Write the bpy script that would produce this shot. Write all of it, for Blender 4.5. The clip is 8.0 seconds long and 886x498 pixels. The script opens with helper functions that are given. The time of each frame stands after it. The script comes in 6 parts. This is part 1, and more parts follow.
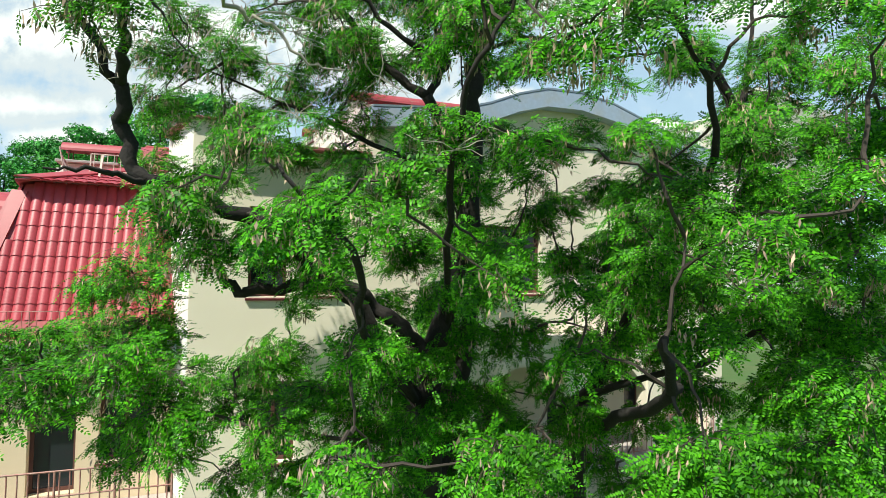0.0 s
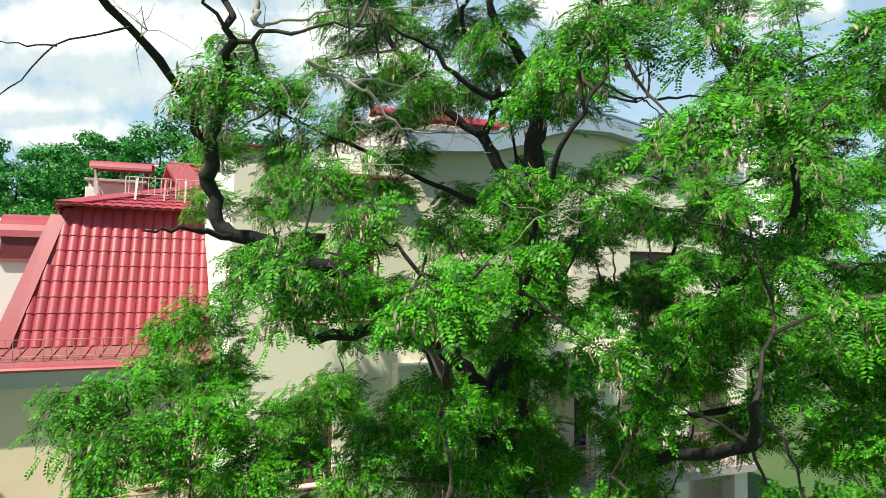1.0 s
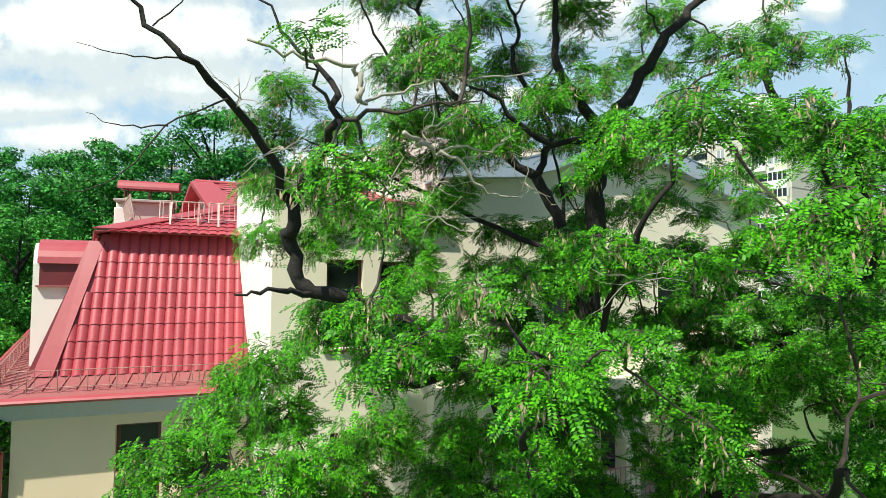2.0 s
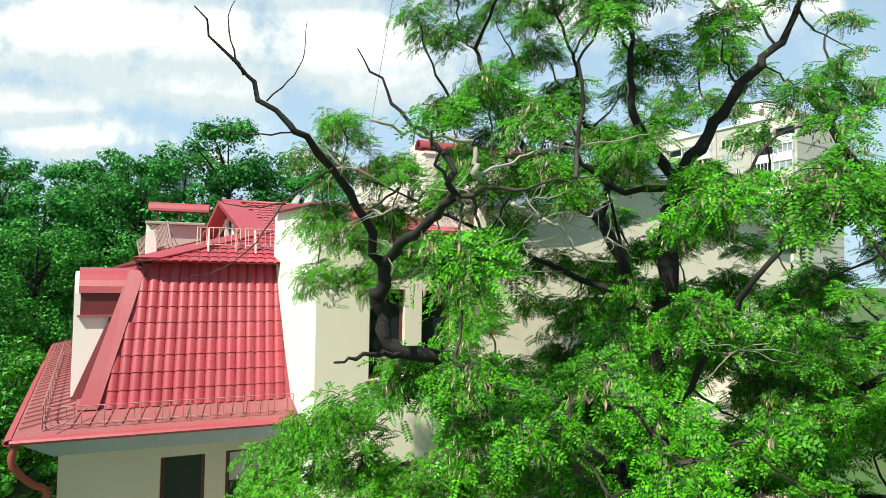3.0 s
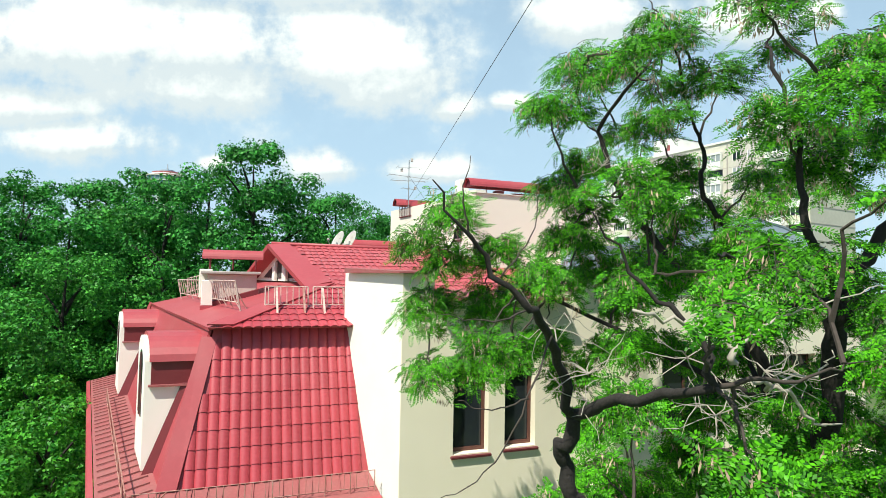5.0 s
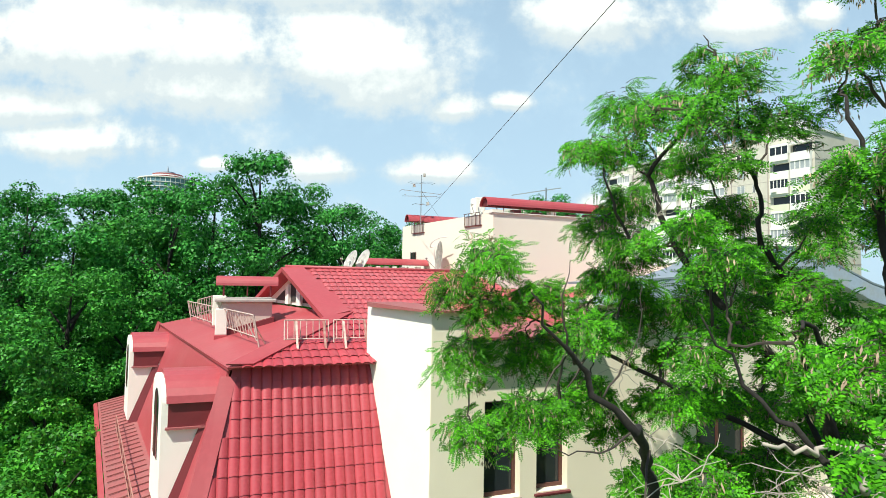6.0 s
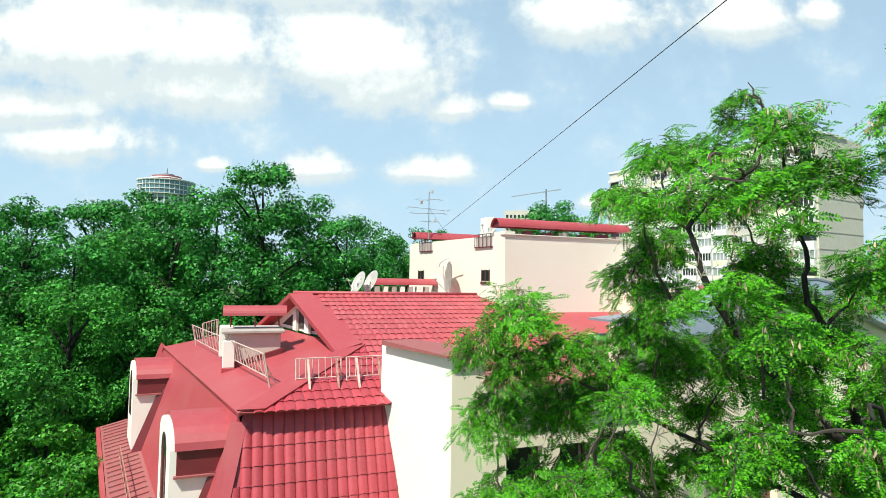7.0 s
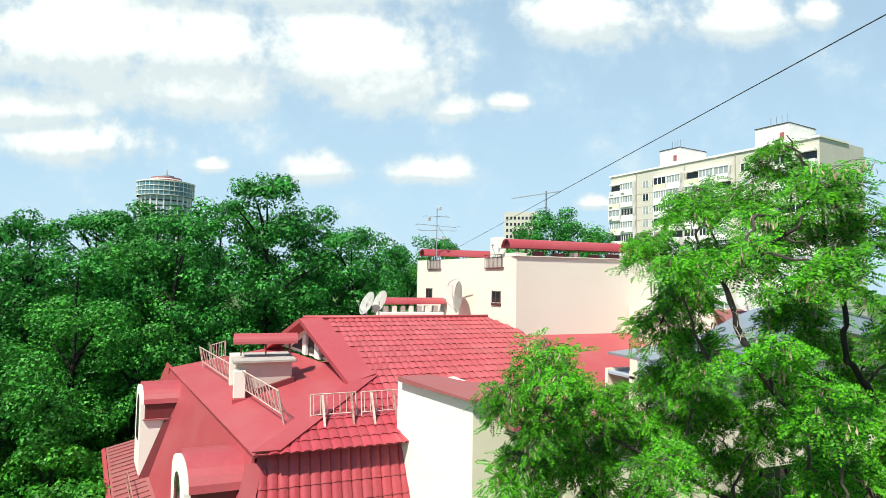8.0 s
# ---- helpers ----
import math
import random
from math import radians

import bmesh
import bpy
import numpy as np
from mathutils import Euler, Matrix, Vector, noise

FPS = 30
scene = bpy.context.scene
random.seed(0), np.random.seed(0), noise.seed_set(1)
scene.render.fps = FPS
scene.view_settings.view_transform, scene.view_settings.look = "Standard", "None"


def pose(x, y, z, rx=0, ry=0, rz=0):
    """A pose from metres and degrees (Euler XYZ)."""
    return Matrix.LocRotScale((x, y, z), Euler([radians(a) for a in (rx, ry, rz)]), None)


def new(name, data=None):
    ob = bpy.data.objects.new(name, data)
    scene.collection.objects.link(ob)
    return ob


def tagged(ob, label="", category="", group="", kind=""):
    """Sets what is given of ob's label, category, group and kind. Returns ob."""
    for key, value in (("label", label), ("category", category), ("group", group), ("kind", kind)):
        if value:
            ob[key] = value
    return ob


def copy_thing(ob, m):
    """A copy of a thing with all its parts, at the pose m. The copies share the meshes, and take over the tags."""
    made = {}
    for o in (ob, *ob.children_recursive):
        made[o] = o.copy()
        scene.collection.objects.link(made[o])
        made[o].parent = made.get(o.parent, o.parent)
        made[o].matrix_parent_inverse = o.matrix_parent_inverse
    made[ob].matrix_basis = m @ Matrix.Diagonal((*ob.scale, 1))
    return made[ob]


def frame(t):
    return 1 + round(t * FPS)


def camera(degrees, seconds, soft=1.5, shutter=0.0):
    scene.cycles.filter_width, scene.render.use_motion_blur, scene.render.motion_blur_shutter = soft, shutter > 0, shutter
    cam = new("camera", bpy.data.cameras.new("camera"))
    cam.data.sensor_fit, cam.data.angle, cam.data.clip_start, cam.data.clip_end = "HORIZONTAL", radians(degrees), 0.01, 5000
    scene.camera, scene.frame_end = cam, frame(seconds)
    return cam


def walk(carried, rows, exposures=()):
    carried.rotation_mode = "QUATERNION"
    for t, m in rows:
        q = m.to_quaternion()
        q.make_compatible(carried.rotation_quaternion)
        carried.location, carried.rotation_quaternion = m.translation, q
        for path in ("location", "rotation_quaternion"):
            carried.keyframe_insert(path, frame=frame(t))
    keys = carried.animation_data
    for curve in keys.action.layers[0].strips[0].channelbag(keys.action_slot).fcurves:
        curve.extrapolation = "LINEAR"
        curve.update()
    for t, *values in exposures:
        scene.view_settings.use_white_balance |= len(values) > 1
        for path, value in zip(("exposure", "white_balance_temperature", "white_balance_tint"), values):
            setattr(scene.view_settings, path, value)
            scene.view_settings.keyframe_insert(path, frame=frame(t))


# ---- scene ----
cam = camera(74.6, 8.0, soft=0.85)
METRES, EYE, TILT, LEAN, TURN = 8.4, 7.2, 2.6, -0.7, -21.0
ROWS = [
    (0.0, 0.0, 0.0, 0.0, 0.0, 0.0, 0.0),
    (0.5, -0.0482, -0.0067, 0.033, -0.1, -0.07, -0.04),
    (1.0, -0.1018, -0.0148, 0.0681, -0.24, -0.11, -0.07),
    (1.5, -0.1498, -0.0224, 0.1029, -0.35, -0.21, -0.1),
    (3.0, -0.3108, -0.0179, 0.211, -0.36, 0.03, -0.14),
    (3.5, -0.3719, -0.0103, 0.2444, -0.39, 0.11, -0.19),
    (4.0, -0.4377, 0.0018, 0.2886, -0.39, 0.17, -0.26),
    (4.5, -0.4828, 0.0188, 0.3288, -0.4, 0.27, -0.34),
    (5.0, -0.5273, 0.0427, 0.372, -0.42, 0.33, -0.39),
    (6.5, -0.6229, 0.1315, 0.5027, -0.47, 0.38, -0.27),
    (7.0, -0.6435, 0.1559, 0.5498, -0.51, 0.39, -0.21),
    (7.5, -0.6632, 0.1718, 0.5919, -0.53, 0.43, -0.21),
    (8.0, -0.6889, 0.182, 0.6352, -0.58, 0.44, -0.18),
]
walk(cam, [(t, pose(0, 0, EYE, TILT, LEAN, TURN) @ pose(METRES * x, METRES * y, METRES * z, 90 + pitch, roll, yaw)) for t, x, y, z, yaw, pitch, roll in ROWS], [(0.0, 0.42, 6500, 2), (8.0, 0.42, 6500, 2)])

# ---- light: summer noon sun from the front left, cumulus sky ----
SUN = Vector((-1.52, -0.98, 2.65)).normalized()
lamp = bpy.data.lights.new("sun", "SUN")
lamp.energy, lamp.angle, lamp.color = 5.0, radians(0.55), (1.0, 0.95, 0.86)
sun = new("sun", lamp)
sun.matrix_world = Matrix.Translation((-20, -20, 60)) @ SUN.to_track_quat("Z", "Y").to_matrix().to_4x4()

# clouds: middle (right, up), half width, half height, all as tangents about the bearing of the house
CLOUDS = [(-.66, .41, .38, .19), (-.44, .40, .22, .15), (-.45, .33, .24, .10), (-.17, .385, .26, .15), (-.10, .33, .17, .09), (0.015, .297, .085, .042),
          (-.63, .225, .18, .07), (-.74, .29, .22, .07), (-.213, .187, .10, .048), (-.023, .185, .11, .042), (.11, .31, .055, .028),
          (.27, .465, .20, .10), (.52, .465, .14, .085), (.65, .475, .06, .045), (.26, .135, .05, .025), (-.95, .50, .24, .12), (-.30, .52, .5, .09), (-.40, .19, .04, .022)]


def make_world():
    w = bpy.data.worlds.new("sky")
    scene.world = w
    w.use_nodes = True
    nt = w.node_tree
    nt.nodes.clear()
    N, L = nt.nodes.new, nt.links.new

    def math_(op, a, b=None, c=None):
        n = N("ShaderNodeMath")
        n.operation = op
        for i, v in enumerate((a, b, c)):
            if v is None:
                continue
            if isinstance(v, (int, float)):
                n.inputs[i].default_value = v
            else:
                L(v, n.inputs[i])
        return n.outputs[0]

    sky = N("ShaderNodeTexSky")
    sky.sky_type, sky.sun_disc = "NISHITA", False
    sky.sun_elevation = math.asin(SUN.z)
    sky.sun_rotation = math.atan2(SUN.x, SUN.y)
    sky.air_density, sky.dust_density, sky.ozone_density = 1.0, 0.6, 2.2
    tc = N("ShaderNodeTexCoord")
    way = tc.outputs["Generated"]

    def dot(v):
        n = N("ShaderNodeVectorMath")
        n.operation = "DOT_PRODUCT"
        L(way, n.inputs[0])
        n.inputs[1].default_value = v
        return n.outputs["Value"]

    ahead = math_("MAXIMUM", dot((0.3665, 0.9304, 0.0)), 0.02)
    right = math_("DIVIDE", dot((0.9304, -0.3665, 0.0)), ahead)
    up = math_("DIVIDE", dot((0.0, 0.0, 1.0)), ahead)
    cmb = N("ShaderNodeCombineXYZ")
    L(right, cmb.inputs[0])
    L(up, cmb.inputs[1])

    def fbm(scale, detail, rough):
        n = N("ShaderNodeTexNoise")
        n.inputs["Scale"].default_value, n.inputs["Detail"].default_value, n.inputs["Roughness"].default_value = scale, detail, rough
        L(cmb.outputs[0], n.inputs["Vector"])
        return n.outputs["Fac"]

    billow, fine = fbm(7.0, 8.0, 0.6), fbm(26.0, 5.0, 0.6)
    field, under = 0.0, 0.0
    for x, y, a, b in CLOUDS:
        dx = math_("MULTIPLY", math_("SUBTRACT", right, x), 1 / a)
        dy = math_("MULTIPLY", math_("SUBTRACT", up, y), 1 / b)
        # flat under side: the lower half falls off more quickly
        low = math_("MULTIPLY", math_("MINIMUM", dy, 0.0), 1.35)
        dy = math_("ADD", math_("MAXIMUM", dy, 0.0), low)
        r = math_("SQRT", math_("ADD", math_("MULTIPLY", dx, dx), math_("MULTIPLY", dy, dy)))
        inside = math_("SUBTRACT", 1.0, r)
        field = math_("MAXIMUM", inside, field)
        # the under side of each cloud lies in its own shade
        under = math_("MAXIMUM", math_("MULTIPLY", math_("MAXIMUM", inside, 0.0), math_("MULTIPLY", math_("MINIMUM", dy, 0.0), -2.6)), under)
    wob = math_("ADD", math_("MULTIPLY", math_("SUBTRACT", billow, 0.5), 3.6), math_("MULTIPLY", math_("SUBTRACT", fine, 0.5), 1.5))
    dens = math_("ADD", field, math_("MULTIPLY", wob, math_("ADD", math_("MULTIPLY", field, 0.30), 0.38)))
    ramp = N("ShaderNodeMapRange")
    ramp.interpolation_type = "SMOOTHSTEP"
    L(dens, ramp.inputs[0])
    ramp.inputs[1].default_value, ramp.inputs[2].default_value = 0.0, 0.58
    # thin veil low over the horizon
    veil = N("ShaderNodeMapRange")
    L(up, veil.inputs[0])
    veil.inputs[1].default_value, veil.inputs[2].default_value, veil.inputs[3].default_value, veil.inputs[4].default_value = 0.0, 0.48, 0.92, 0.66
    wisps = N("ShaderNodeMapRange")
    L(billow, wisps.inputs[0])
    wisps.inputs[1].default_value, wisps.inputs[2].default_value, wisps.inputs[3].default_value, wisps.inputs[4].default_value = 0.45, 0.80, 0.0, 0.22
    # the blue deepens towards the zenith
    deep = N("ShaderNodeMapRange")
    L(up, deep.inputs[0])
    deep.inputs[1].default_value, deep.inputs[2].default_value, deep.inputs[3].default_value, deep.inputs[4].default_value = 0.55, 1.0, 0.0, -0.9
    haze = N("ShaderNodeMix")
    haze.data_type = "RGBA"
    L(math_("MAXIMUM", math_("MINIMUM", math_("ADD", math_("ADD", veil.outputs[0], wisps.outputs[0]), deep.outputs[0]), 1.0), 0.0), haze.inputs[0])
    L(sky.outputs[0], haze.inputs[6])
    haze.inputs[7].default_value = (4.5, 6.0, 7.5, 1)
    tone = N("ShaderNodeMix")
    tone.data_type = "RGBA"
    shade = N("ShaderNodeMapRange")
    L(math_("SUBTRACT", dens, under), shade.inputs[0])
    shade.inputs[1].default_value, shade.inputs[2].default_value = 0.1, 0.75
    L(shade.outputs[0], tone.inputs[0])
    tone.inputs[6].default_value, tone.inputs[7].default_value = (5.9, 6.4, 6.8, 1), (9.0, 9.0, 8.8, 1)
    mix = N("ShaderNodeMix")
    mix.data_type = "RGBA"
    L(ramp.outputs[0], mix.inputs[0])
    L(haze.outputs[2], mix.inputs[6])
    L(tone.outputs[2], mix.inputs[7])
    bg = N("ShaderNodeBackground")
    bg.inputs["Strength"].default_value = 0.10
    L(mix.outputs[2], bg.inputs["Color"])
    out = N("ShaderNodeOutputWorld")
    L(bg.outputs[0], out.inputs["Surface"])


make_world()


# ---- materials ----
def material(name, colour, rough=0.6, metal=0.0, spots=0.0, spot_scale=3.0, grain=0.0, grain_scale=40.0, bump=0.0, bump_scale=60.0, second=None, rnd=0.0, island=False):
    """A surface with large stains, fine grain and relief; second is the colour of the stains."""
    m = bpy.data.materials.new(name)
    m.use_nodes = True
    nt = m.node_tree
    b = nt.nodes["Principled BSDF"]
    N, L = nt.nodes.new, nt.links.new
    b.inputs["Roughness"].default_value, b.inputs["Metallic"].default_value = rough, metal
    tc = N("ShaderNodeTexCoord")
    geo = N("ShaderNodeNewGeometry")
    second = second or tuple(c * 0.62 for c in colour)

    def noise_(scale, detail=5.0):
        n = N("ShaderNodeTexNoise")
        n.inputs["Scale"].default_value, n.inputs["Detail"].default_value = scale, detail
        L(geo.outputs["Position"], n.inputs["Vector"])
        return n.outputs["Fac"]

    def mixed(fac, a, bcol, low, high):
        r = N("ShaderNodeMapRange")
        L(fac, r.inputs[0])
        r.inputs[1].default_value, r.inputs[2].default_value, r.inputs[4].default_value = low[0], low[1], high
        x = N("ShaderNodeMix")
        x.data_type = "RGBA"
        L(r.outputs[0], x.inputs[0])
        if isinstance(a, tuple):
            x.inputs[6].default_value = (*a, 1)
        else:
            L(a, x.inputs[6])
        x.inputs[7].default_value = (*bcol, 1)
        return x.outputs[2]

    col = mixed(noise_(spot_scale), colour, second, (0.45, 0.75), spots)
    col = mixed(noise_(grain_scale, 3.0), col, tuple(min(1, c * 1.35 + 0.01) for c in colour), (0.45, 0.8), grain)
    if rnd:
        src = geo.outputs["Random Per Island"] if island else N("ShaderNodeObjectInfo").outputs["Random"]
        h = N("ShaderNodeHueSaturation")
        mr = N("ShaderNodeMapRange")
        L(src, mr.inputs[0])
        mr.inputs[3].default_value, mr.inputs[4].default_value = 1 - rnd, 1 + rnd
        L(mr.outputs[0], h.inputs["Value"])
        L(col, h.inputs["Color"])
        col = h.outputs["Color"]
    L(col, b.inputs["Base Color"])
    if bump:
        bn = N("ShaderNodeBump")
        bn.inputs["Strength"].default_value, bn.inputs["Distance"].default_value = bump, 0.01
        L(noise_(bump_scale, 4.0), bn.inputs["Height"])
        L(bn.outputs[0], b.inputs["Normal"])
    return m


def leaf_material(name, colour, tip, rough=0.45, through_=0.35, rnd=0.35, gloss=0.25):
    """Thin leaf: diffuse and gloss in front, light passing through; each leaf has its own tone."""
    m = bpy.data.materials.new(name)
    m.use_nodes = True
    nt = m.node_tree
    b = nt.nodes["Principled BSDF"]
    N, L = nt.nodes.new, nt.links.new
    geo = N("ShaderNodeNewGeometry")
    mix = N("ShaderNodeMix")
    mix.data_type = "RGBA"
    L(geo.outputs["Random Per Island"], mix.inputs[0])
    mix.inputs[6].default_value, mix.inputs[7].default_value = (*colour, 1), (*tip, 1)
    big = N("ShaderNodeTexNoise")
    big.inputs["Scale"].default_value = 0.9
    L(geo.outputs["Position"], big.inputs["Vector"])
    h = N("ShaderNodeHueSaturation")
    r = N("ShaderNodeMapRange")
    L(big.outputs["Fac"], r.inputs[0])
    r.inputs[1].default_value, r.inputs[2].default_value, r.inputs[3].default_value, r.inputs[4].default_value = 0.3, 0.7, 1 - rnd, 1 + rnd
    L(r.outputs[0], h.inputs["Value"])
    L(mix.outputs[2], h.inputs["Color"])
    L(h.outputs["Color"], b.inputs["Base Color"])
    b.inputs["Roughness"].default_value = rough
    b.inputs["Specular IOR Level"].default_value = gloss
    tr = N("ShaderNodeBsdfTranslucent")
    h2 = N("ShaderNodeHueSaturation")
    h2.inputs["Hue"].default_value, h2.inputs["Value"].default_value = 0.485, 1.5
    L(h.outputs["Color"], h2.inputs["Color"])
    L(h2.outputs["Color"], tr.inputs["Color"])
    s = N("ShaderNodeMixShader")
    s.inputs[0].default_value = through_
    L(b.outputs[0], s.inputs[1])
    L(tr.outputs[0], s.inputs[2])
    L(s.outputs[0], nt.nodes["Material Output"].inputs["Surface"])
    return m


def glass_material(name):
    m = bpy.data.materials.new(name)
    m.use_nodes = True
    b = m.node_tree.nodes["Principled BSDF"]
    b.inputs["Base Color"].default_value, b.inputs["Roughness"].default_value = (0.02, 0.025, 0.03, 1), 0.05
    b.inputs["IOR"].default_value = 1.5
    return m


RED = material("red_painted_tile", (0.385, 0.047, 0.062), 0.42, spots=0.35, spot_scale=1.3, grain=0.25, grain_scale=14, bump=0.12, bump_scale=25, second=(0.40, 0.09, 0.105), rnd=0.10)
RED_STUFF = material("red_painted_tile_far", (0.43, 0.078, 0.088), 0.42, spots=0.45, spot_scale=1.3, grain=0.25, grain_scale=14, bump=0.12, bump_scale=25, second=(0.45, 0.14, 0.15), rnd=0.10, island=True)
RED_FLAT = material("red_sheet_metal", (0.37, 0.058, 0.070), 0.48, spots=0.45, spot_scale=1.1, grain=0.3, grain_scale=9, bump=0.1, bump_scale=8, second=(0.40, 0.11, 0.115))
RED_OLD = material("faded_red_sheet", (0.30, 0.085, 0.085), 0.65, spots=0.6, spot_scale=2.0, grain=0.5, grain_scale=18, bump=0.15, bump_scale=20, second=(0.26, 0.13, 0.12))
RED_DARK = material("dark_red_board", (0.16, 0.022, 0.028), 0.5, spots=0.4, spot_scale=4)
# dark brown that paints the shadow stripes along the skirt's seams
SEAM = material("shadow_brown_seam", (0.21, 0.065, 0.06), 0.65, spots=0.6, spot_scale=3, second=(0.30, 0.11, 0.10))
STUCCO = material("beige_chimney_render", (0.56, 0.47, 0.41), 0.9, spots=0.5, spot_scale=2, grain=0.3, grain_scale=40, bump=0.3, bump_scale=70, second=(0.44, 0.36, 0.31))
MAROON = material("dark_maroon_board", (0.13, 0.022, 0.028), 0.6, spots=0.4, spot_scale=4)
WHITE = material("white_plaster", (0.84, 0.80, 0.72), 0.9, spots=0.18, spot_scale=1.1, grain=0.2, grain_scale=70, bump=0.35, bump_scale=110, second=(0.68, 0.62, 0.52))
# cream plaster with the warm shade under the eaves put into its colour
CREAM_SHADE = material("shaded_cream_plaster", (0.73, 0.59, 0.40), 0.9, spots=0.35, spot_scale=0.9, grain=0.25, grain_scale=60, bump=0.35, bump_scale=110, second=(0.58, 0.46, 0.31))
CREAM = material("cream_plaster", (0.83, 0.74, 0.59), 0.9, spots=0.30, spot_scale=0.8, grain=0.2, grain_scale=70, bump=0.35, bump_scale=110, second=(0.68, 0.60, 0.47))
PINK = material("pale_pink_plaster", (0.78, 0.72, 0.62), 0.9, spots=0.35, spot_scale=0.6, grain=0.2, grain_scale=60, bump=0.3, bump_scale=90, second=(0.68, 0.61, 0.50))
GREYSHEET = material("grey_sheet_metal", (0.38, 0.45, 0.56), 0.5, metal=0.1, spots=0.5, spot_scale=2.2, grain=0.3, grain_scale=12, second=(0.40, 0.38, 0.33))
CEMENT = material("grey_cement", (0.42, 0.37, 0.34), 0.9, spots=0.5, spot_scale=3, grain=0.4, grain_scale=50, bump=0.4, bump_scale=70)
RAIL = material("rusty_painted_rail", (0.36, 0.16, 0.13), 0.6, spots=0.7, spot_scale=9, second=(0.50, 0.38, 0.33))
RAILW = material("weathered_light_rail", (0.62, 0.50, 0.44), 0.6, spots=0.7, spot_scale=7, second=(0.34, 0.17, 0.13))
PIPE = material("brick_red_downpipe", (0.36, 0.07, 0.05), 0.45, spots=0.4, spot_scale=5)
WOOD = material("brown_window_wood", (0.10, 0.036, 0.028), 0.5, spots=0.5, spot_scale=12, grain=0.4, grain_scale=60)
# near-black base colour that stands for the dark of unlit rooms
ROOM_SHADE = material("unlit_room_dark", (0.05, 0.045, 0.04), 0.9)
CURTAIN = material("pale_curtain", (0.55, 0.52, 0.46), 0.9, spots=0.3, spot_scale=6)
GLASS = glass_material("window_glass")
BARK = material("dark_bark", (0.021, 0.017, 0.015), 0.95, spots=0.6, spot_scale=9, grain=0.6, grain_scale=40, bump=1.0, bump_scale=28, second=(0.02, 0.015, 0.012))
TWIG = material("grey_twig_bark", (0.055, 0.042, 0.034), 0.9, spots=0.6, spot_scale=7, grain=0.5, grain_scale=40, second=(0.035, 0.026, 0.02))
DRY = material("dry_grey_twig", (0.42, 0.37, 0.31), 0.9, spots=0.5, spot_scale=12)
LEAF = leaf_material("locust_leaf", (0.005, 0.062, 0.003), (0.110, 0.42, 0.011), 0.45, 0.20, 0.32, 0.15)
POD = material("dry_seed_pod", (0.46, 0.33, 0.235), 0.8, spots=0.4, spot_scale=9, rnd=0.4, island=True)
OAK = leaf_material("park_leaf", (0.009, 0.092, 0.015), (0.074, 0.35, 0.048), 0.45, 0.12, 0.40, 0.2)
BUSH = leaf_material("fresh_bush_leaf", (0.012, 0.12, 0.012), (0.10, 0.38, 0.03), 0.45, 0.18, 0.3, 0.2)
OAK2 = leaf_material("bright_park_leaf", (0.011, 0.105, 0.015), (0.100, 0.41, 0.046), 0.45, 0.12, 0.35, 0.2)
GRASS = material("meadow_grass", (0.06, 0.12, 0.025), 0.95, spots=0.7, spot_scale=0.35, grain=0.5, grain_scale=6, second=(0.12, 0.11, 0.05))
STEEL = material("galvanised_steel", (0.45, 0.46, 0.47), 0.4, metal=0.8, spots=0.4, spot_scale=8)
DISHGREY = material("grey_dish_paint", (0.50, 0.48, 0.44), 0.6, spots=0.4, spot_scale=5)
DISHWHITE = material("white_dish_paint", (0.72, 0.72, 0.68), 0.5, spots=0.3, spot_scale=5)
PANEL = material("pale_concrete_panel", (0.57, 0.535, 0.46), 0.9, spots=0.4, spot_scale=0.25, grain=0.3, grain_scale=2, second=(0.47, 0.44, 0.38))
YPANEL = material("pale_yellow_panel", (0.72, 0.72, 0.54), 0.8, spots=0.4, spot_scale=0.3)
# pale grey puts bright reflections and curtains into the panes' colour
PALEGLASS = material("pale_reflecting_glass", (0.36, 0.39, 0.40), 0.12, spots=0.5, spot_scale=0.6, second=(0.12, 0.14, 0.15))
WPANEL = material("white_balcony_panel", (0.82, 0.80, 0.75), 0.8, spots=0.4, spot_scale=0.3, second=(0.58, 0.56, 0.5))
# blue-grey of the far facade, with distance haze mixed into the colour
GREYTOWER = material("hazy_blue_grey_facade", (0.34, 0.43, 0.48), 0.4, spots=0.3, spot_scale=0.1)
TEAL = material("teal_glazing", (0.10, 0.20, 0.23), 0.25, spots=0.5, spot_scale=0.3, second=(0.22, 0.34, 0.36))
BLACKWIRE = material("black_cable", (0.06, 0.06, 0.065), 0.7)
PATTERN_GREY = material("grey_roof_sheet", (0.30, 0.35, 0.40), 0.35, metal=0.4, spots=0.5, spot_scale=1.0, second=(0.24, 0.27, 0.30))


# ---- builders ----
def thing(name, label, category, kind="", group="", at=(0, 0, 0)):
    e = new(name)
    e.location = at
    e.empty_display_size = 0.1
    return tagged(e, label, category, group, kind)


def mesh_from(name, bm, mat, smooth=False):
    me = bpy.data.meshes.new(name)
    bm.to_mesh(me)
    bm.free()
    me.materials.append(mat)
    if smooth:
        me.polygons.foreach_set("use_smooth", [True] * len(me.polygons))
    return me


def part(name, bm, mat, parent, label="", smooth=False):
    ob = new(name, mesh_from(name, bm, mat, smooth))
    if parent is not None:
        ob.parent = parent
        if parent.parent is None:
            ob.matrix_parent_inverse = Matrix.Translation(-Vector(parent.location))
    return tagged(ob, label)


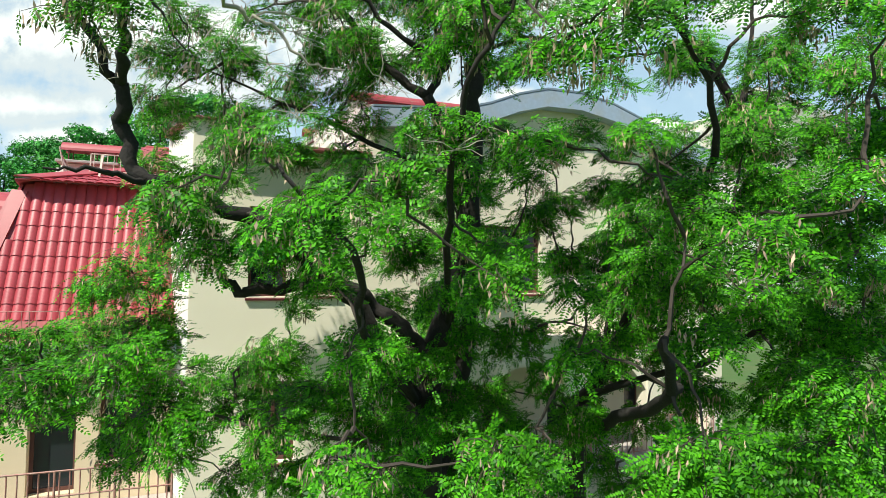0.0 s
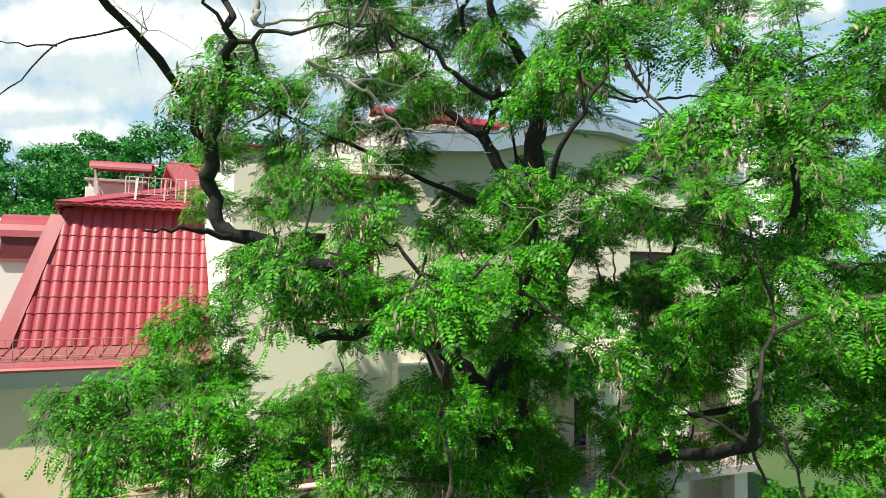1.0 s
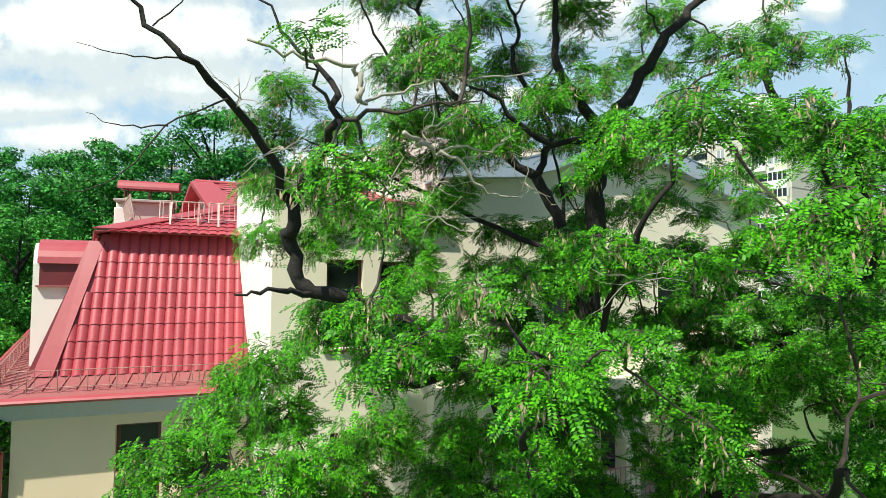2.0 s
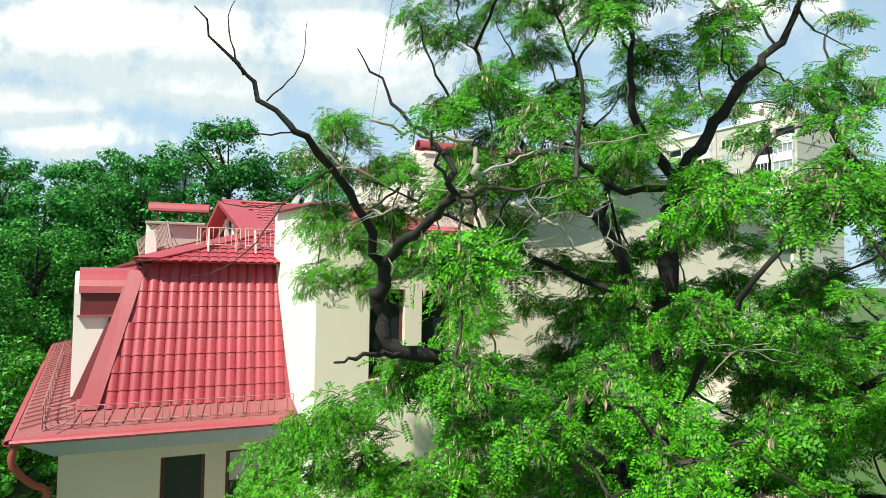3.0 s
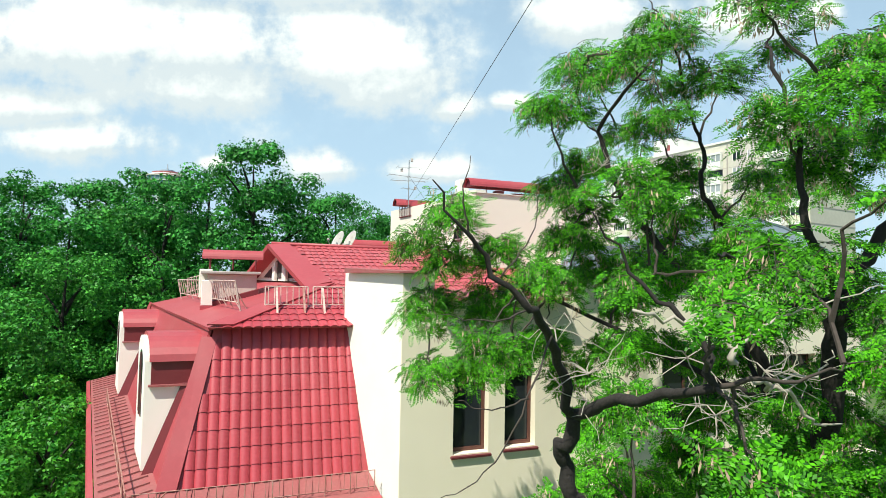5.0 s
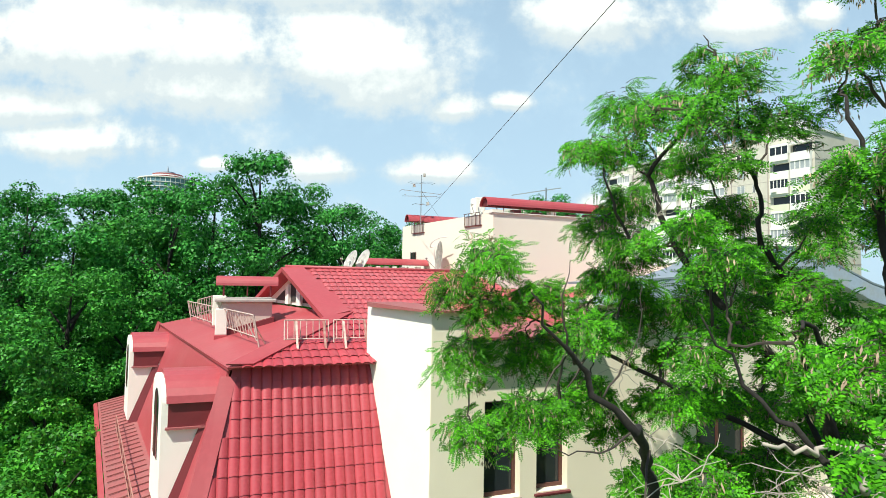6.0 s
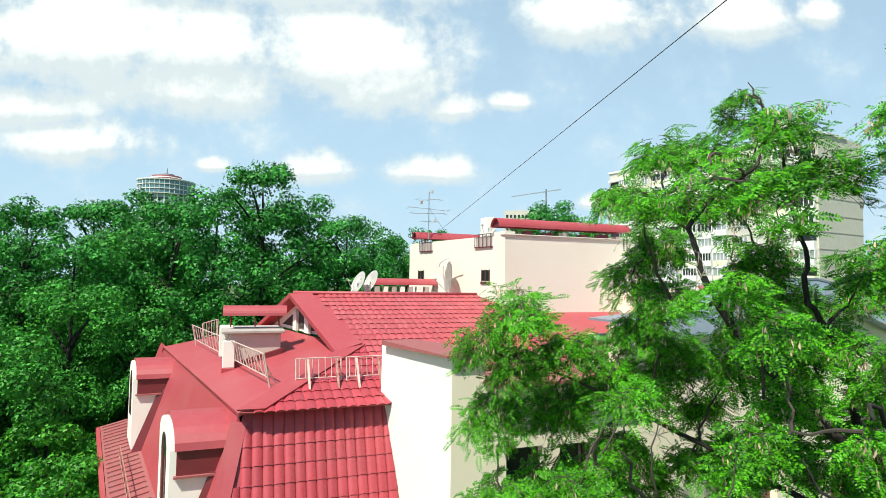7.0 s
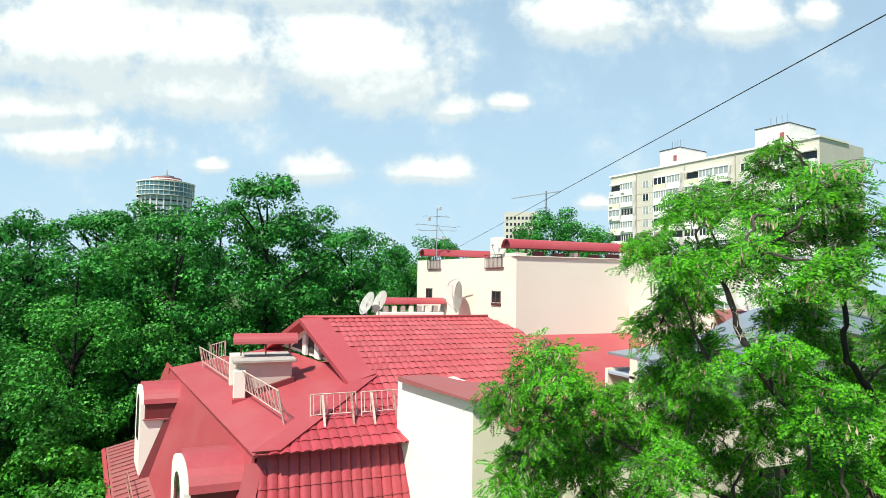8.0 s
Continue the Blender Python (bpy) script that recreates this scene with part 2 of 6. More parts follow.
def add_prism(bm, ring_a, ring_b):
    """A closed solid between two rings of equal length."""
    a = [bm.verts.new(p) for p in ring_a]
    b = [bm.verts.new(p) for p in ring_b]
    n = len(a)
    for i in range(n):
        bm.faces.new((a[i], a[(i + 1) % n], b[(i + 1) % n], b[i]))
    bm.faces.new(a[::-1])
    bm.faces.new(b)
    return bm


def add_box(bm, lo, hi):
    (x0, y0, z0), (x1, y1, z1) = lo, hi
    return add_prism(bm, [(x0, y0, z0), (x1, y0, z0), (x1, y1, z0), (x0, y1, z0)], [(x0, y0, z1), (x1, y0, z1), (x1, y1, z1), (x0, y1, z1)])


def fixed(bm):
    bmesh.ops.recalc_face_normals(bm, faces=bm.faces[:])
    return bm


def box(lo, hi, bevel=0.0):
    bm = add_box(bmesh.new(), lo, hi)
    fixed(bm)
    if bevel:
        bmesh.ops.bevel(bm, geom=bm.edges[:], offset=bevel, segments=1, affect="EDGES")
    return bm


def slab(ring, thick):
    """A plate: the ring's face, thickened downwards along its normal."""
    pts = [Vector(p) for p in ring]
    n = Vector((0, 0, 0))
    for i in range(len(pts)):
        n += (pts[i] - pts[0]).cross(pts[(i + 1) % len(pts)] - pts[0])
    n.normalize()
    return fixed(add_prism(bmesh.new(), pts, [p - n * thick for p in pts]))


def add_tube(bm, pts, radii, sides=6):
    pts = [Vector(p) for p in pts]
    if isinstance(radii, (int, float)):
        radii = [radii] * len(pts)
    rings = []
    side = None
    for i, p in enumerate(pts):
        d = (pts[min(i + 1, len(pts) - 1)] - pts[max(i - 1, 0)]).normalized()
        if side is None:
            side = d.orthogonal().normalized()
        side = (side - d * side.dot(d))
        side = side.normalized() if side.length > 1e-6 else d.orthogonal().normalized()
        other = d.cross(side)
        rings.append([bm.verts.new(p + (side * math.cos(k * math.tau / sides) + other * math.sin(k * math.tau / sides)) * radii[i]) for k in range(sides)])
    for a, b in zip(rings, rings[1:]):
        for k in range(sides):
            bm.faces.new((a[k], a[(k + 1) % sides], b[(k + 1) % sides], b[k]))
    bm.faces.new(rings[0][::-1])
    bm.faces.new(rings[-1])
    return bm


def tube(pts, radii, sides=6):
    return add_tube(bmesh.new(), pts, radii, sides)


def smooth_line(pts, steps=5):
    """Catmull-Rom through the points."""
    p = [Vector(q) for q in pts]
    p = [p[0] * 2 - p[1]] + p + [p[-1] * 2 - p[-2]]
    out = []
    for i in range(1, len(p) - 2):
        for s in range(steps):
            t = s / steps
            a, b, c, d = p[i - 1], p[i], p[i + 1], p[i + 2]
            out.append(0.5 * ((2 * b) + (c - a) * t + (2 * a - 5 * b + 4 * c - d) * t * t + (3 * b - a - 3 * c + d) * t ** 3))
    return out + [p[-2]]


def wall_mesh(x0, x1, z0, z1, y0, y1, holes=()):
    """A wall along x with openings (x0, x1, z0, z1) that go right through it."""
    xs = sorted({x0, x1, *[h[0] for h in holes], *[h[1] for h in holes]})
    zs = sorted({z0, z1, *[h[2] for h in holes], *[h[3] for h in holes]})
    bm = bmesh.new()
    solid = {}
    for i in range(len(xs) - 1):
        for j in range(len(zs) - 1):
            cx, cz = (xs[i] + xs[i + 1]) / 2, (zs[j] + zs[j + 1]) / 2
            solid[i, j] = not any(h[0] < cx < h[1] and h[2] < cz < h[3] for h in holes)
    for (i, j), full in solid.items():
        if not full:
            continue
        a, b, c, d = xs[i], xs[i + 1], zs[j], zs[j + 1]
        quads = [[(a, y0, c), (b, y0, c), (b, y0, d), (a, y0, d)], [(b, y1, c), (a, y1, c), (a, y1, d), (b, y1, d)]]
        if not solid.get((i - 1, j)):
            quads.append([(a, y1, c), (a, y0, c), (a, y0, d), (a, y1, d)])
        if not solid.get((i + 1, j)):
            quads.append([(b, y0, c), (b, y1, c), (b, y1, d), (b, y0, d)])
        if not solid.get((i, j - 1)):
            quads.append([(a, y1, c), (b, y1, c), (b, y0, c), (a, y0, c)])
        if not solid.get((i, j + 1)):
            quads.append([(a, y0, d), (b, y0, d), (b, y1, d), (a, y1, d)])
        for q in quads:
            bm.faces.new([bm.verts.new(p) for p in q])
    bmesh.ops.remove_doubles(bm, verts=bm.verts[:], dist=0.0005)
    return bm


def add_window(house, x0, x1, z0, z1, y, sill=True, bars=1, curtain=False):
    """A brown wooden casement set back in its opening, with glass and a red sill."""
    w = part("window", box((x0, y + 0.20, z0), (x0 + 0.07, y + 0.27, z1)), WOOD, house, "brown wooden window frame with dark glass")
    part("frame", box((x1 - 0.07, y + 0.20, z0), (x1, y + 0.27, z1)), WOOD, w)
    part("frame", box((x0 + 0.07, y + 0.20, z1 - 0.07), (x1 - 0.07, y + 0.27, z1)), WOOD, w)
    part("frame", box((x0 + 0.07, y + 0.20, z0), (x1 - 0.07, y + 0.27, z0 + 0.08)), WOOD, w)
    for k in range(bars):
        c = x0 + (x1 - x0) * (k + 1) / (bars + 1)
        part("mullion", box((c - 0.035, y + 0.205, z0 + 0.08), (c + 0.035, y + 0.265, z1 - 0.07)), WOOD, w)
    part("pane", box((x0 + 0.07, y + 0.23, z0 + 0.08), (x1 - 0.07, y + 0.24, z1 - 0.07)), GLASS, w)
    if curtain:
        bm = bmesh.new()
        n = 24
        top = [bm.verts.new((x0 + 0.08 + (x1 - x0 - 0.16) * i / n, y + 0.225 + 0.004 * math.sin(i * 1.9), z1 - 0.1)) for i in range(n + 1)]
        low = [bm.verts.new((v.co.x, v.co.y, z1 - (z1 - z0) * 0.35)) for v in top]
        for i in range(n):
            bm.faces.new((top[i], top[i + 1], low[i + 1], low[i]))
        part("curtain", bm, CURTAIN, w, "pale curtain behind the glass")
    if sill:
        part("sill", slab([(x0 - 0.05, y - 0.07, z0 - 0.035), (x1 + 0.05, y - 0.07, z0 - 0.035), (x1 + 0.05, y + 0.2, z0), (x0 - 0.05, y + 0.2, z0)], 0.045), MAROON, w, "dark maroon sheet-metal sill")
    return w


def rail_panel(name, house, a, b, height, posts, mat, lean=(0, 0), label="", rails=(1.0, 0.12), r=0.014, balusters=0):
    """A welded rail between two foot points, its posts a part each."""
    a, b = Vector(a), Vector(b)
    top = Vector((lean[0], lean[1], height))
    root = part(name, tube([a + top * rails[0], b + top * rails[0]], r), mat, house, label)
    for h in rails[1:]:
        part("bar", tube([a + top * h, b + top * h], r * 0.9), mat, root)
    for k in range(posts):
        p = a.lerp(b, k / max(1, posts - 1))
        part("post", tube([p, p + top], r * 1.15), mat, root)
    for k in range(balusters):
        p = a.lerp(b, (k + 0.5) / balusters)
        part("baluster", tube([p + top * rails[-1], p + top * rails[0]], r * 0.7, 5), mat, root)
    return root


# ---- the red-roofed house; x runs along its front, the sides lean off by K ----
K = -0.176
EAVE_Y, EAVE_Z = 13.3, 5.93
house = thing("house", "cream plastered house with a red metal-tile mansard roof", "house", at=(-3.0, 13.75, 0.0))


def side_x(x, y, y0):
    return x + K * (y - y0)


BACK = 29.0


def skew_ring(x, y, z, y2, z2=None):
    """Two points on a line that runs back along the house's side."""
    return (x, y, z), (side_x(x, y2, y), y2, z if z2 is None else z2)


# walls
part("wall", wall_mesh(-5.2, -0.95, 0.0, 5.6, 13.75, 14.05, [(-3.45, -2.62, 2.75, 5.22), (-2.22, -1.25, 3.3, 5.24), (-4.6, -3.7, 0.2, 2.2), (-2.9, -1.7, 0.6, 2.2)]), CREAM_SHADE, house, "cream plaster front wall, tinted tan for its shade under the eaves")
part("wall", slab([(-5.2, 13.75, 0), (-5.2, 13.75, 5.6), (side_x(-5.2, BACK, 13.75), BACK, 5.6), (side_x(-5.2, BACK, 13.75), BACK, 0)], 0.3), CREAM, house, "cream plaster side wall")
add_window(house, -3.45, -2.62, 2.75, 5.22, 13.75, sill=False, bars=0)
add_window(house, -2.22, -1.25, 3.3, 5.24, 13.75, bars=1, curtain=True)
add_window(house, -4.6, -3.7, 0.2, 2.2, 13.75, sill=False, bars=0)
add_window(house, -2.9, -1.7, 0.6, 2.2, 13.75)
part("room_floor", box((-5.0, 14.06, 2.4), (-1.0, 17.0, 2.6)), ROOM_SHADE, house)

# sloping grey soffit, gutter and skirt
part("soffit", slab([(-5.78, EAVE_Y + 0.03, EAVE_Z - 0.10), (-5.25, 13.76, 5.42), (-0.8, 13.76, 5.42), (-0.8, EAVE_Y + 0.03, EAVE_Z - 0.10)], 0.02), GREYSHEET, house, "grey sheet-metal soffit under the eaves")
a, b = skew_ring(-5.80, EAVE_Y + 0.03, EAVE_Z - 0.10, BACK)
c, d = skew_ring(-5.25, 13.72, 5.42, BACK)
part("soffit", slab([a, b, d, c], 0.02), GREYSHEET, house, "grey sheet-metal soffit under the eaves")


def gutter_profile(out):
    return [(0.0, 0.0), (out * 0.10, -0.03), (out * 0.13, -0.07), (out * 0.10, -0.115), (0.0, -0.13), (0.0, -0.12), (out * 0.08, -0.10), (out * 0.105, -0.07), (out * 0.08, -0.035), (0.0, -0.01)]


prof = gutter_profile(-1)
part("gutter", fixed(add_prism(bmesh.new(), [(-5.84, EAVE_Y + o, EAVE_Z + h) for o, h in prof], [(-0.82, EAVE_Y + o, EAVE_Z + h) for o, h in prof])), RED_FLAT, house, "red eaves gutter")
g0, g1 = skew_ring(-5.82, EAVE_Y - 0.1, EAVE_Z, BACK)
part("gutter", fixed(add_prism(bmesh.new(), [(g0[0] + o, g0[1], g0[2] + h) for o, h in prof], [(g1[0] + o, g1[1], g1[2] + h) for o, h in prof])), RED_FLAT, house, "red eaves gutter")
part("skirt_roof", slab([(-5.82, EAVE_Y, EAVE_Z), (-0.83, EAVE_Y, EAVE_Z), (-0.9, 14.12, 6.2), (-4.9, 14.12, 6.2)], 0.03), RED_OLD, house, "faded red sheet skirt above the gutter")
s0, s1 = skew_ring(-5.82, EAVE_Y, EAVE_Z, BACK)
s2, s3 = skew_ring(-4.9, 14.12, 6.2, BACK)
part("skirt_roof", slab([s0, s2, s3, s1], 0.03), RED_OLD, house, "faded red sheet skirt above the gutter")
# seams of the side skirt: one raised strip a seam, coloured dark for its shadow
for i in range(34):
    y = 13.75 + i * 0.45
    p, q = Vector((side_x(-5.76, y, EAVE_Y), y, EAVE_Z + 0.035)), Vector((side_x(-5.02, y + 0.05, 14.12), y + 0.05, 6.175))
    part("seam", fixed(add_prism(bmesh.new(), [p + Vector((0, -.012, 0)), p + Vector((0, .012, 0)), p + Vector((0, .012, .025)), p + Vector((0, -.012, .025))],
                                 [q + Vector((0, -.012, 0)), q + Vector((0, .012, 0)), q + Vector((0, .012, .025)), q + Vector((0, -.012, .025))])), SEAM, house)
for i in range(15):
    x = -4.9 + i * 0.28
    p, q = Vector((x - 0.06, EAVE_Y + 0.2, EAVE_Z + 0.09)), Vector((x, 14.05, 6.19))
    part("seam", tube([p, q], 0.012, 4), RED_OLD, house)
part("soffit_return", box((-0.84, EAVE_Y, 5.4), (-0.80, 13.75, EAVE_Z)), GREYSHEET, house)
# downpipe at the corner
part("downpipe", tube(smooth_line([(-5.78, 13.28, 5.82), (-5.80, 13.28, 5.45), (-5.55, 13.45, 5.05), (-5.36, 13.62, 4.85), (-5.34, 13.64, 4.4), (-5.34, 13.64, 0.1)], 4), 0.06, 10), PIPE, house, "brick-red rain downpipe", smooth=True)

# mansard faces
MB, MT = (14.08, 6.17), (15.22, 8.95)
part("mansard_front", slab([(-4.75, MB[0], MB[1]), (-0.85, MB[0], MB[1]), (-0.96, 15.29, 9.12), (-4.06, 15.29, 9.12)], 0.06), RED_FLAT, house, "steep red tiled mansard front")
f0, f1 = skew_ring(-4.93, 14.12, 6.17, BACK)
f2, f3 = skew_ring(-4.16, 15.26, 9.10, BACK)
part("mansard_side", slab([f0, f2, f3, f1], 0.06), RED_FLAT, house, "steep smooth red sheet mansard side")
# hip board between front and side
part("hip_board", slab([(-4.98, 14.02, 6.20), (-4.62, 14.00, 6.20), (-3.99, 15.16, 8.95), (-4.30, 15.20, 8.97)], 0.05), RED_FLAT, house, "red hip flashing")

# cap roof
FRONT_SLOPE = 0.326


def front_z(y):
    return 9.18 + (y - 15.0) * FRONT_SLOPE


CAPL, CAPB, RAKE = Vector((-4.18, 14.93, 9.18)), Vector((side_x(-4.18, 27.5, 14.93), 27.5, 9.10)), Vector((-1.45, 17.66, 10.09))
APEX = Vector((side_x(-1.45, 21.4, 17.66), 21.4, front_z(21.4)))
RIDGE_X = 3.82
side_n = (RAKE - CAPL).cross(CAPB - CAPL).normalized()


def side_z(x, y):
    return CAPL.z - (side_n.x * (x - CAPL.x) + side_n.y * (y - CAPL.y)) / side_n.z


GB = (side_x(-1.45, 25.2, 17.66), 25.2)
part("cap_roof", slab([CAPL, RAKE, (GB[0], GB[1], side_z(*GB)), CAPB], 0.08), RED_FLAT, house, "low smooth red sheet roof")
part("cap_roof", slab([CAPL, (-1.12, 14.95, 9.165), (-1.12, 17.66, front_z(17.66)), RAKE], 0.025), RED_FLAT, house, "low red tiled roof")
part("main_roof", slab([RAKE, (-1.12, 17.66, front_z(17.66)), (-1.12, 15.3, front_z(15.3)), (4.9, 15.3, front_z(15.3)), (4.5, 20.3, front_z(20.3)), (RIDGE_X, 21.4, front_z(21.4)), APEX], 0.08), RED_FLAT, house, "red metal-tile main roof")
part("main_roof", slab([APEX, (RIDGE_X, 21.4, front_z(21.4)), (RIDGE_X, 25.2, 10.07), (GB[0], GB[1], 10.07)], 0.08), RED_FLAT, house, "red metal-tile main roof, rear slope")
part("hip_flashing", slab([CAPL + Vector((-0.02, 0, 0.07)), Vector((CAPL.x + 0.5, CAPL.y, front_z(CAPL.y) + 0.085)), Vector((RAKE.x + 0.42, RAKE.y, front_z(RAKE.y) + 0.085)), RAKE + Vector((-0.02, 0, 0.07))], 0.03), RED_FLAT, house, "wide red hip flashing")
part("roof_back", slab([(-6.9, BACK, 5.9), (-6.4, BACK - 1.4, 9.1), (4, BACK - 1.4, 9.1), (4, BACK, 5.9)], 0.06), RED_FLAT, house)
part("wall", box((-7.0, BACK - 0.3, 0), (9.5, BACK, 6.0)), CREAM, house, "cream plaster rear wall")

# gable with its bargeboards
gp = [RAKE + Vector((0.1, 0.3, 0.03)), APEX + Vector((0.08, 0, -0.05)), Vector((GB[0] + 0.1, GB[1] - 0.3, 10.1))]
part("gable_wall", slab([gp[0], gp[1], gp[2]], 0.12), WHITE, house, "small white gable triangle")


o = Vector((-0.42, -0.03, 0.04))
part("bargeboard", slab([RAKE + o + Vector((0, -0.35, -0.12)), RAKE + Vector((0.32, -0.05, 0.07)), APEX + Vector((0.25, 0, 0.08)), APEX + o], 0.14), RED_FLAT, house, "wide red bargeboard")
part("bargeboard", slab([APEX + o, APEX + Vector((0.25, 0, 0.08)), Vector((GB[0] + 0.5, GB[1], 10.12)), Vector((GB[0] - 0.42, GB[1], 10.06))], 0.14), RED_FLAT, house, "wide red bargeboard")
part("ridge_cap", tube([APEX + Vector((-0.3, 0, 0.06)), (RIDGE_X, 21.4, front_z(21.4) + 0.04)], 0.06, 8), RED_FLAT, house, "rounded red ridge cap", smooth=True)
# gable: a near-black sheet on the wall stands for the loft's shade, behind white posts
def on_gable(s, y, out=0.0):
    """A point of the gable plane; s from its foot line to the apex."""
    x = gp[0].x + (gp[2].x - gp[0].x) * (y - gp[0].y) / (gp[2].y - gp[0].y)
    return Vector((x - out, y, gp[0].z + (APEX.z - gp[0].z) * s))


part("loft_shade", slab([on_gable(0.08, 19.3, 0.03), on_gable(0.62, 20.6, 0.03), on_gable(0.62, 21.9, 0.03), on_gable(0.08, 23.6, 0.03)], 0.02), ROOM_SHADE, house, "near-black sheet for the loft's shade behind the gable posts")
for y0, w0, s1 in ((19.55, 0.35, 0.30), (20.75, 0.38, 0.66), (21.9, 0.30, 0.55)):
    part("gable_post", slab([on_gable(0.0, y0, 0.13), on_gable(s1, y0, 0.13), on_gable(s1, y0 + w0, 0.13), on_gable(0.0, y0 + w0, 0.13)], 0.09), WHITE, house, "white gable post")

# eaves and roof rails
rail_panel("snow_rail", house, (-5.41, 13.43, 6.0), (-0.93, 13.43, 6.0), 0.40, 10, RAIL, label="rusty red rail along the eaves", rails=(1.0, 0.2), r=0.009, balusters=18)
part("rail_brace", tube([(-5.2, 13.3, 6.02), (-4.75, 13.75, 6.3)], 0.013), RAIL, house)
r0, r1 = skew_ring(-5.41, 13.43, 6.02, 24.0)
rail_panel("snow_rail", house, r0, r1, 0.42, 14, RAIL, label="rusty red rail along the eaves", rails=(1.0, 0.2), r=0.013)
rail_panel("roof_rail", house, (-2.97, 15.95, front_z(15.95)), (-1.98, 15.97, front_z(15.95)), 0.54, 2, RAILW, lean=(0, 0.1), label="weathered steel roof rail on the tiles", rails=(1.0, 0.22), r=0.014, balusters=7)
rail_panel("roof_rail", house, (-1.86, 15.95, front_z(15.95)), (-0.92, 15.97, front_z(15.95)), 0.54, 2, RAILW, lean=(0, 0.1), label="weathered steel roof rail on the tiles", rails=(1.0, 0.22), r=0.014, balusters=7)
for x0, tone in ((-2.74, RAILW), (-2.12, RAIL), (-1.66, RAILW), (-1.16, RAIL)):
    part("rail_foot", fixed(add_prism(bmesh.new(), [(x0, 15.6, front_z(15.6)), (x0 + 0.045, 15.6, front_z(15.6)), (x0 + 0.045, 15.66, front_z(15.6) + 0.02), (x0, 15.66, front_z(15.6) + 0.02)],
                                      [(x0, 16.0, front_z(16) + 0.5), (x0 + 0.045, 16.0, front_z(16) + 0.5), (x0 + 0.045, 16.06, front_z(16) + 0.5), (x0, 16.06, front_z(16) + 0.5)])), tone, house)


def on_side(x, y, h=0.0):
    return (x, y, side_z(x, y) + h)


for a, b in ((on_side(-3.50, 16.1), on_side(-4.12, 19.5)), (on_side(-4.2, 19.9), on_side(-5.2, 25.4))):
    a, b = Vector(a), Vector(b)
    rail_panel("roof_rail", house, a, b, 0.72, 2, RAILW, lean=(-0.14, 0), label="weathered leaning steel rail on the roof", rails=(1.0, 0.3), r=0.016, balusters=12)
    for k in range(5):
        p = a.lerp(b, 0.06 + 0.22 * k)
        part("rail_brace", tube([p + Vector((-0.13, 0, 0.62)), (p.x + 0.18, p.y, side_z(p.x + 0.18, p.y))], 0.015, 5), RAILW if k % 2 else RAIL, house)


rail_panel("roof_rail", house, on_side(-5.0, 25.3), on_side(-4.5, 25.3), 0.72, 2, RAILW, label="weathered steel rail across the roof", rails=(1.0, 0.3), r=0.016, balusters=6)


def hood(name, parent, a, b, r, mat=RED_FLAT, legs=True, label="half-round red sheet hood", drop=0.28):
    """A half-round sheet hood from a to b on thin legs."""
    a, b = Vector(a), Vector(b)
    d = (b - a).normalized()
    s = Vector((-d.y, d.x, 0))
    ring = []
    n = 12
    for rr in (r, r - 0.025):
        arc = [(math.cos(math.pi * i / n) * rr, math.sin(math.pi * i / n) * rr * 0.95) for i in range(n + 1)]
        ring += arc if rr == r else arc[::-1]
    bm = fixed(add_prism(bmesh.new(), [a + s * u + Vector((0, 0, v)) for u, v in ring], [b + s * u + Vector((0, 0, v)) for u, v in ring]))
    root = part(name, bm, mat, parent, label, smooth=False)
    # dark half-disc just inside the end stands for the hood's inner shade
    part("hood_shade", fixed(add_prism(bmesh.new(), [a + d * 0.10 + s * u * 0.95 + Vector((0, 0, v * 0.95)) for u, v in ring[:n + 1]], [a + d * 0.12 + s * u * 0.95 + Vector((0, 0, v * 0.95)) for u, v in ring[:n + 1]])), MAROON, root, "dark maroon plate standing for the shade inside the hood")
    if legs:
        for p in (a.lerp(b, 0.12), a.lerp(b, 0.5), a.lerp(b, 0.88)):
            for q in (s * (r * 0.8), s * (-r * 0.8)):
                part("leg", tube([p + q + Vector((0, 0, 0.02)), p + q + Vector((0, 0, -drop))], 0.018), RED_DARK, root)
    return root


# chimney with hood
def chimney():
    c = part("chimney", box((-4.28, 19.35, 9.0), (-2.95, 20.75, 10.30), 0.02), STUCCO, house, "grey rendered chimney with white corner pier")
    part("cap", box((-4.45, 19.2, 10.30), (-2.85, 20.9, 10.38), 0.015), CEMENT, c, "grey cement capping")
    part("pier", box((-4.42, 19.22, 9.42), (-4.12, 19.5, 10.12), 0.015), WHITE, c, "white plaster pier")
    part("pier", box((-4.50, 20.1, 9.6), (-4.14, 20.45, 10.44), 0.015), WHITE, c, "white plaster pier")
    part("flashing", box((-4.44, 19.17, 9.1), (-4.10, 19.53, 9.42), 0.01), RED_FLAT, c, "red sheet foot of the pier")
    part("flashing", fixed(add_prism(bmesh.new(), [on_side(-4.2, 19.30, -0.05), on_side(-2.9, 19.30, -0.05), on_side(-2.9, 19.30, 0.14), on_side(-4.2, 19.30, 0.14)],
                                     [on_side(-4.2, 19.36, -0.05), on_side(-2.9, 19.36, -0.05), on_side(-2.9, 19.36, 0.16), on_side(-4.2, 19.36, 0.16)])), RED_DARK, c, "dark red flashing at the chimney's foot")
    hood("hood", c, (-4.42, 20.0, 10.74), (-2.76, 19.9, 10.74), 0.28, drop=0.3)


chimney()


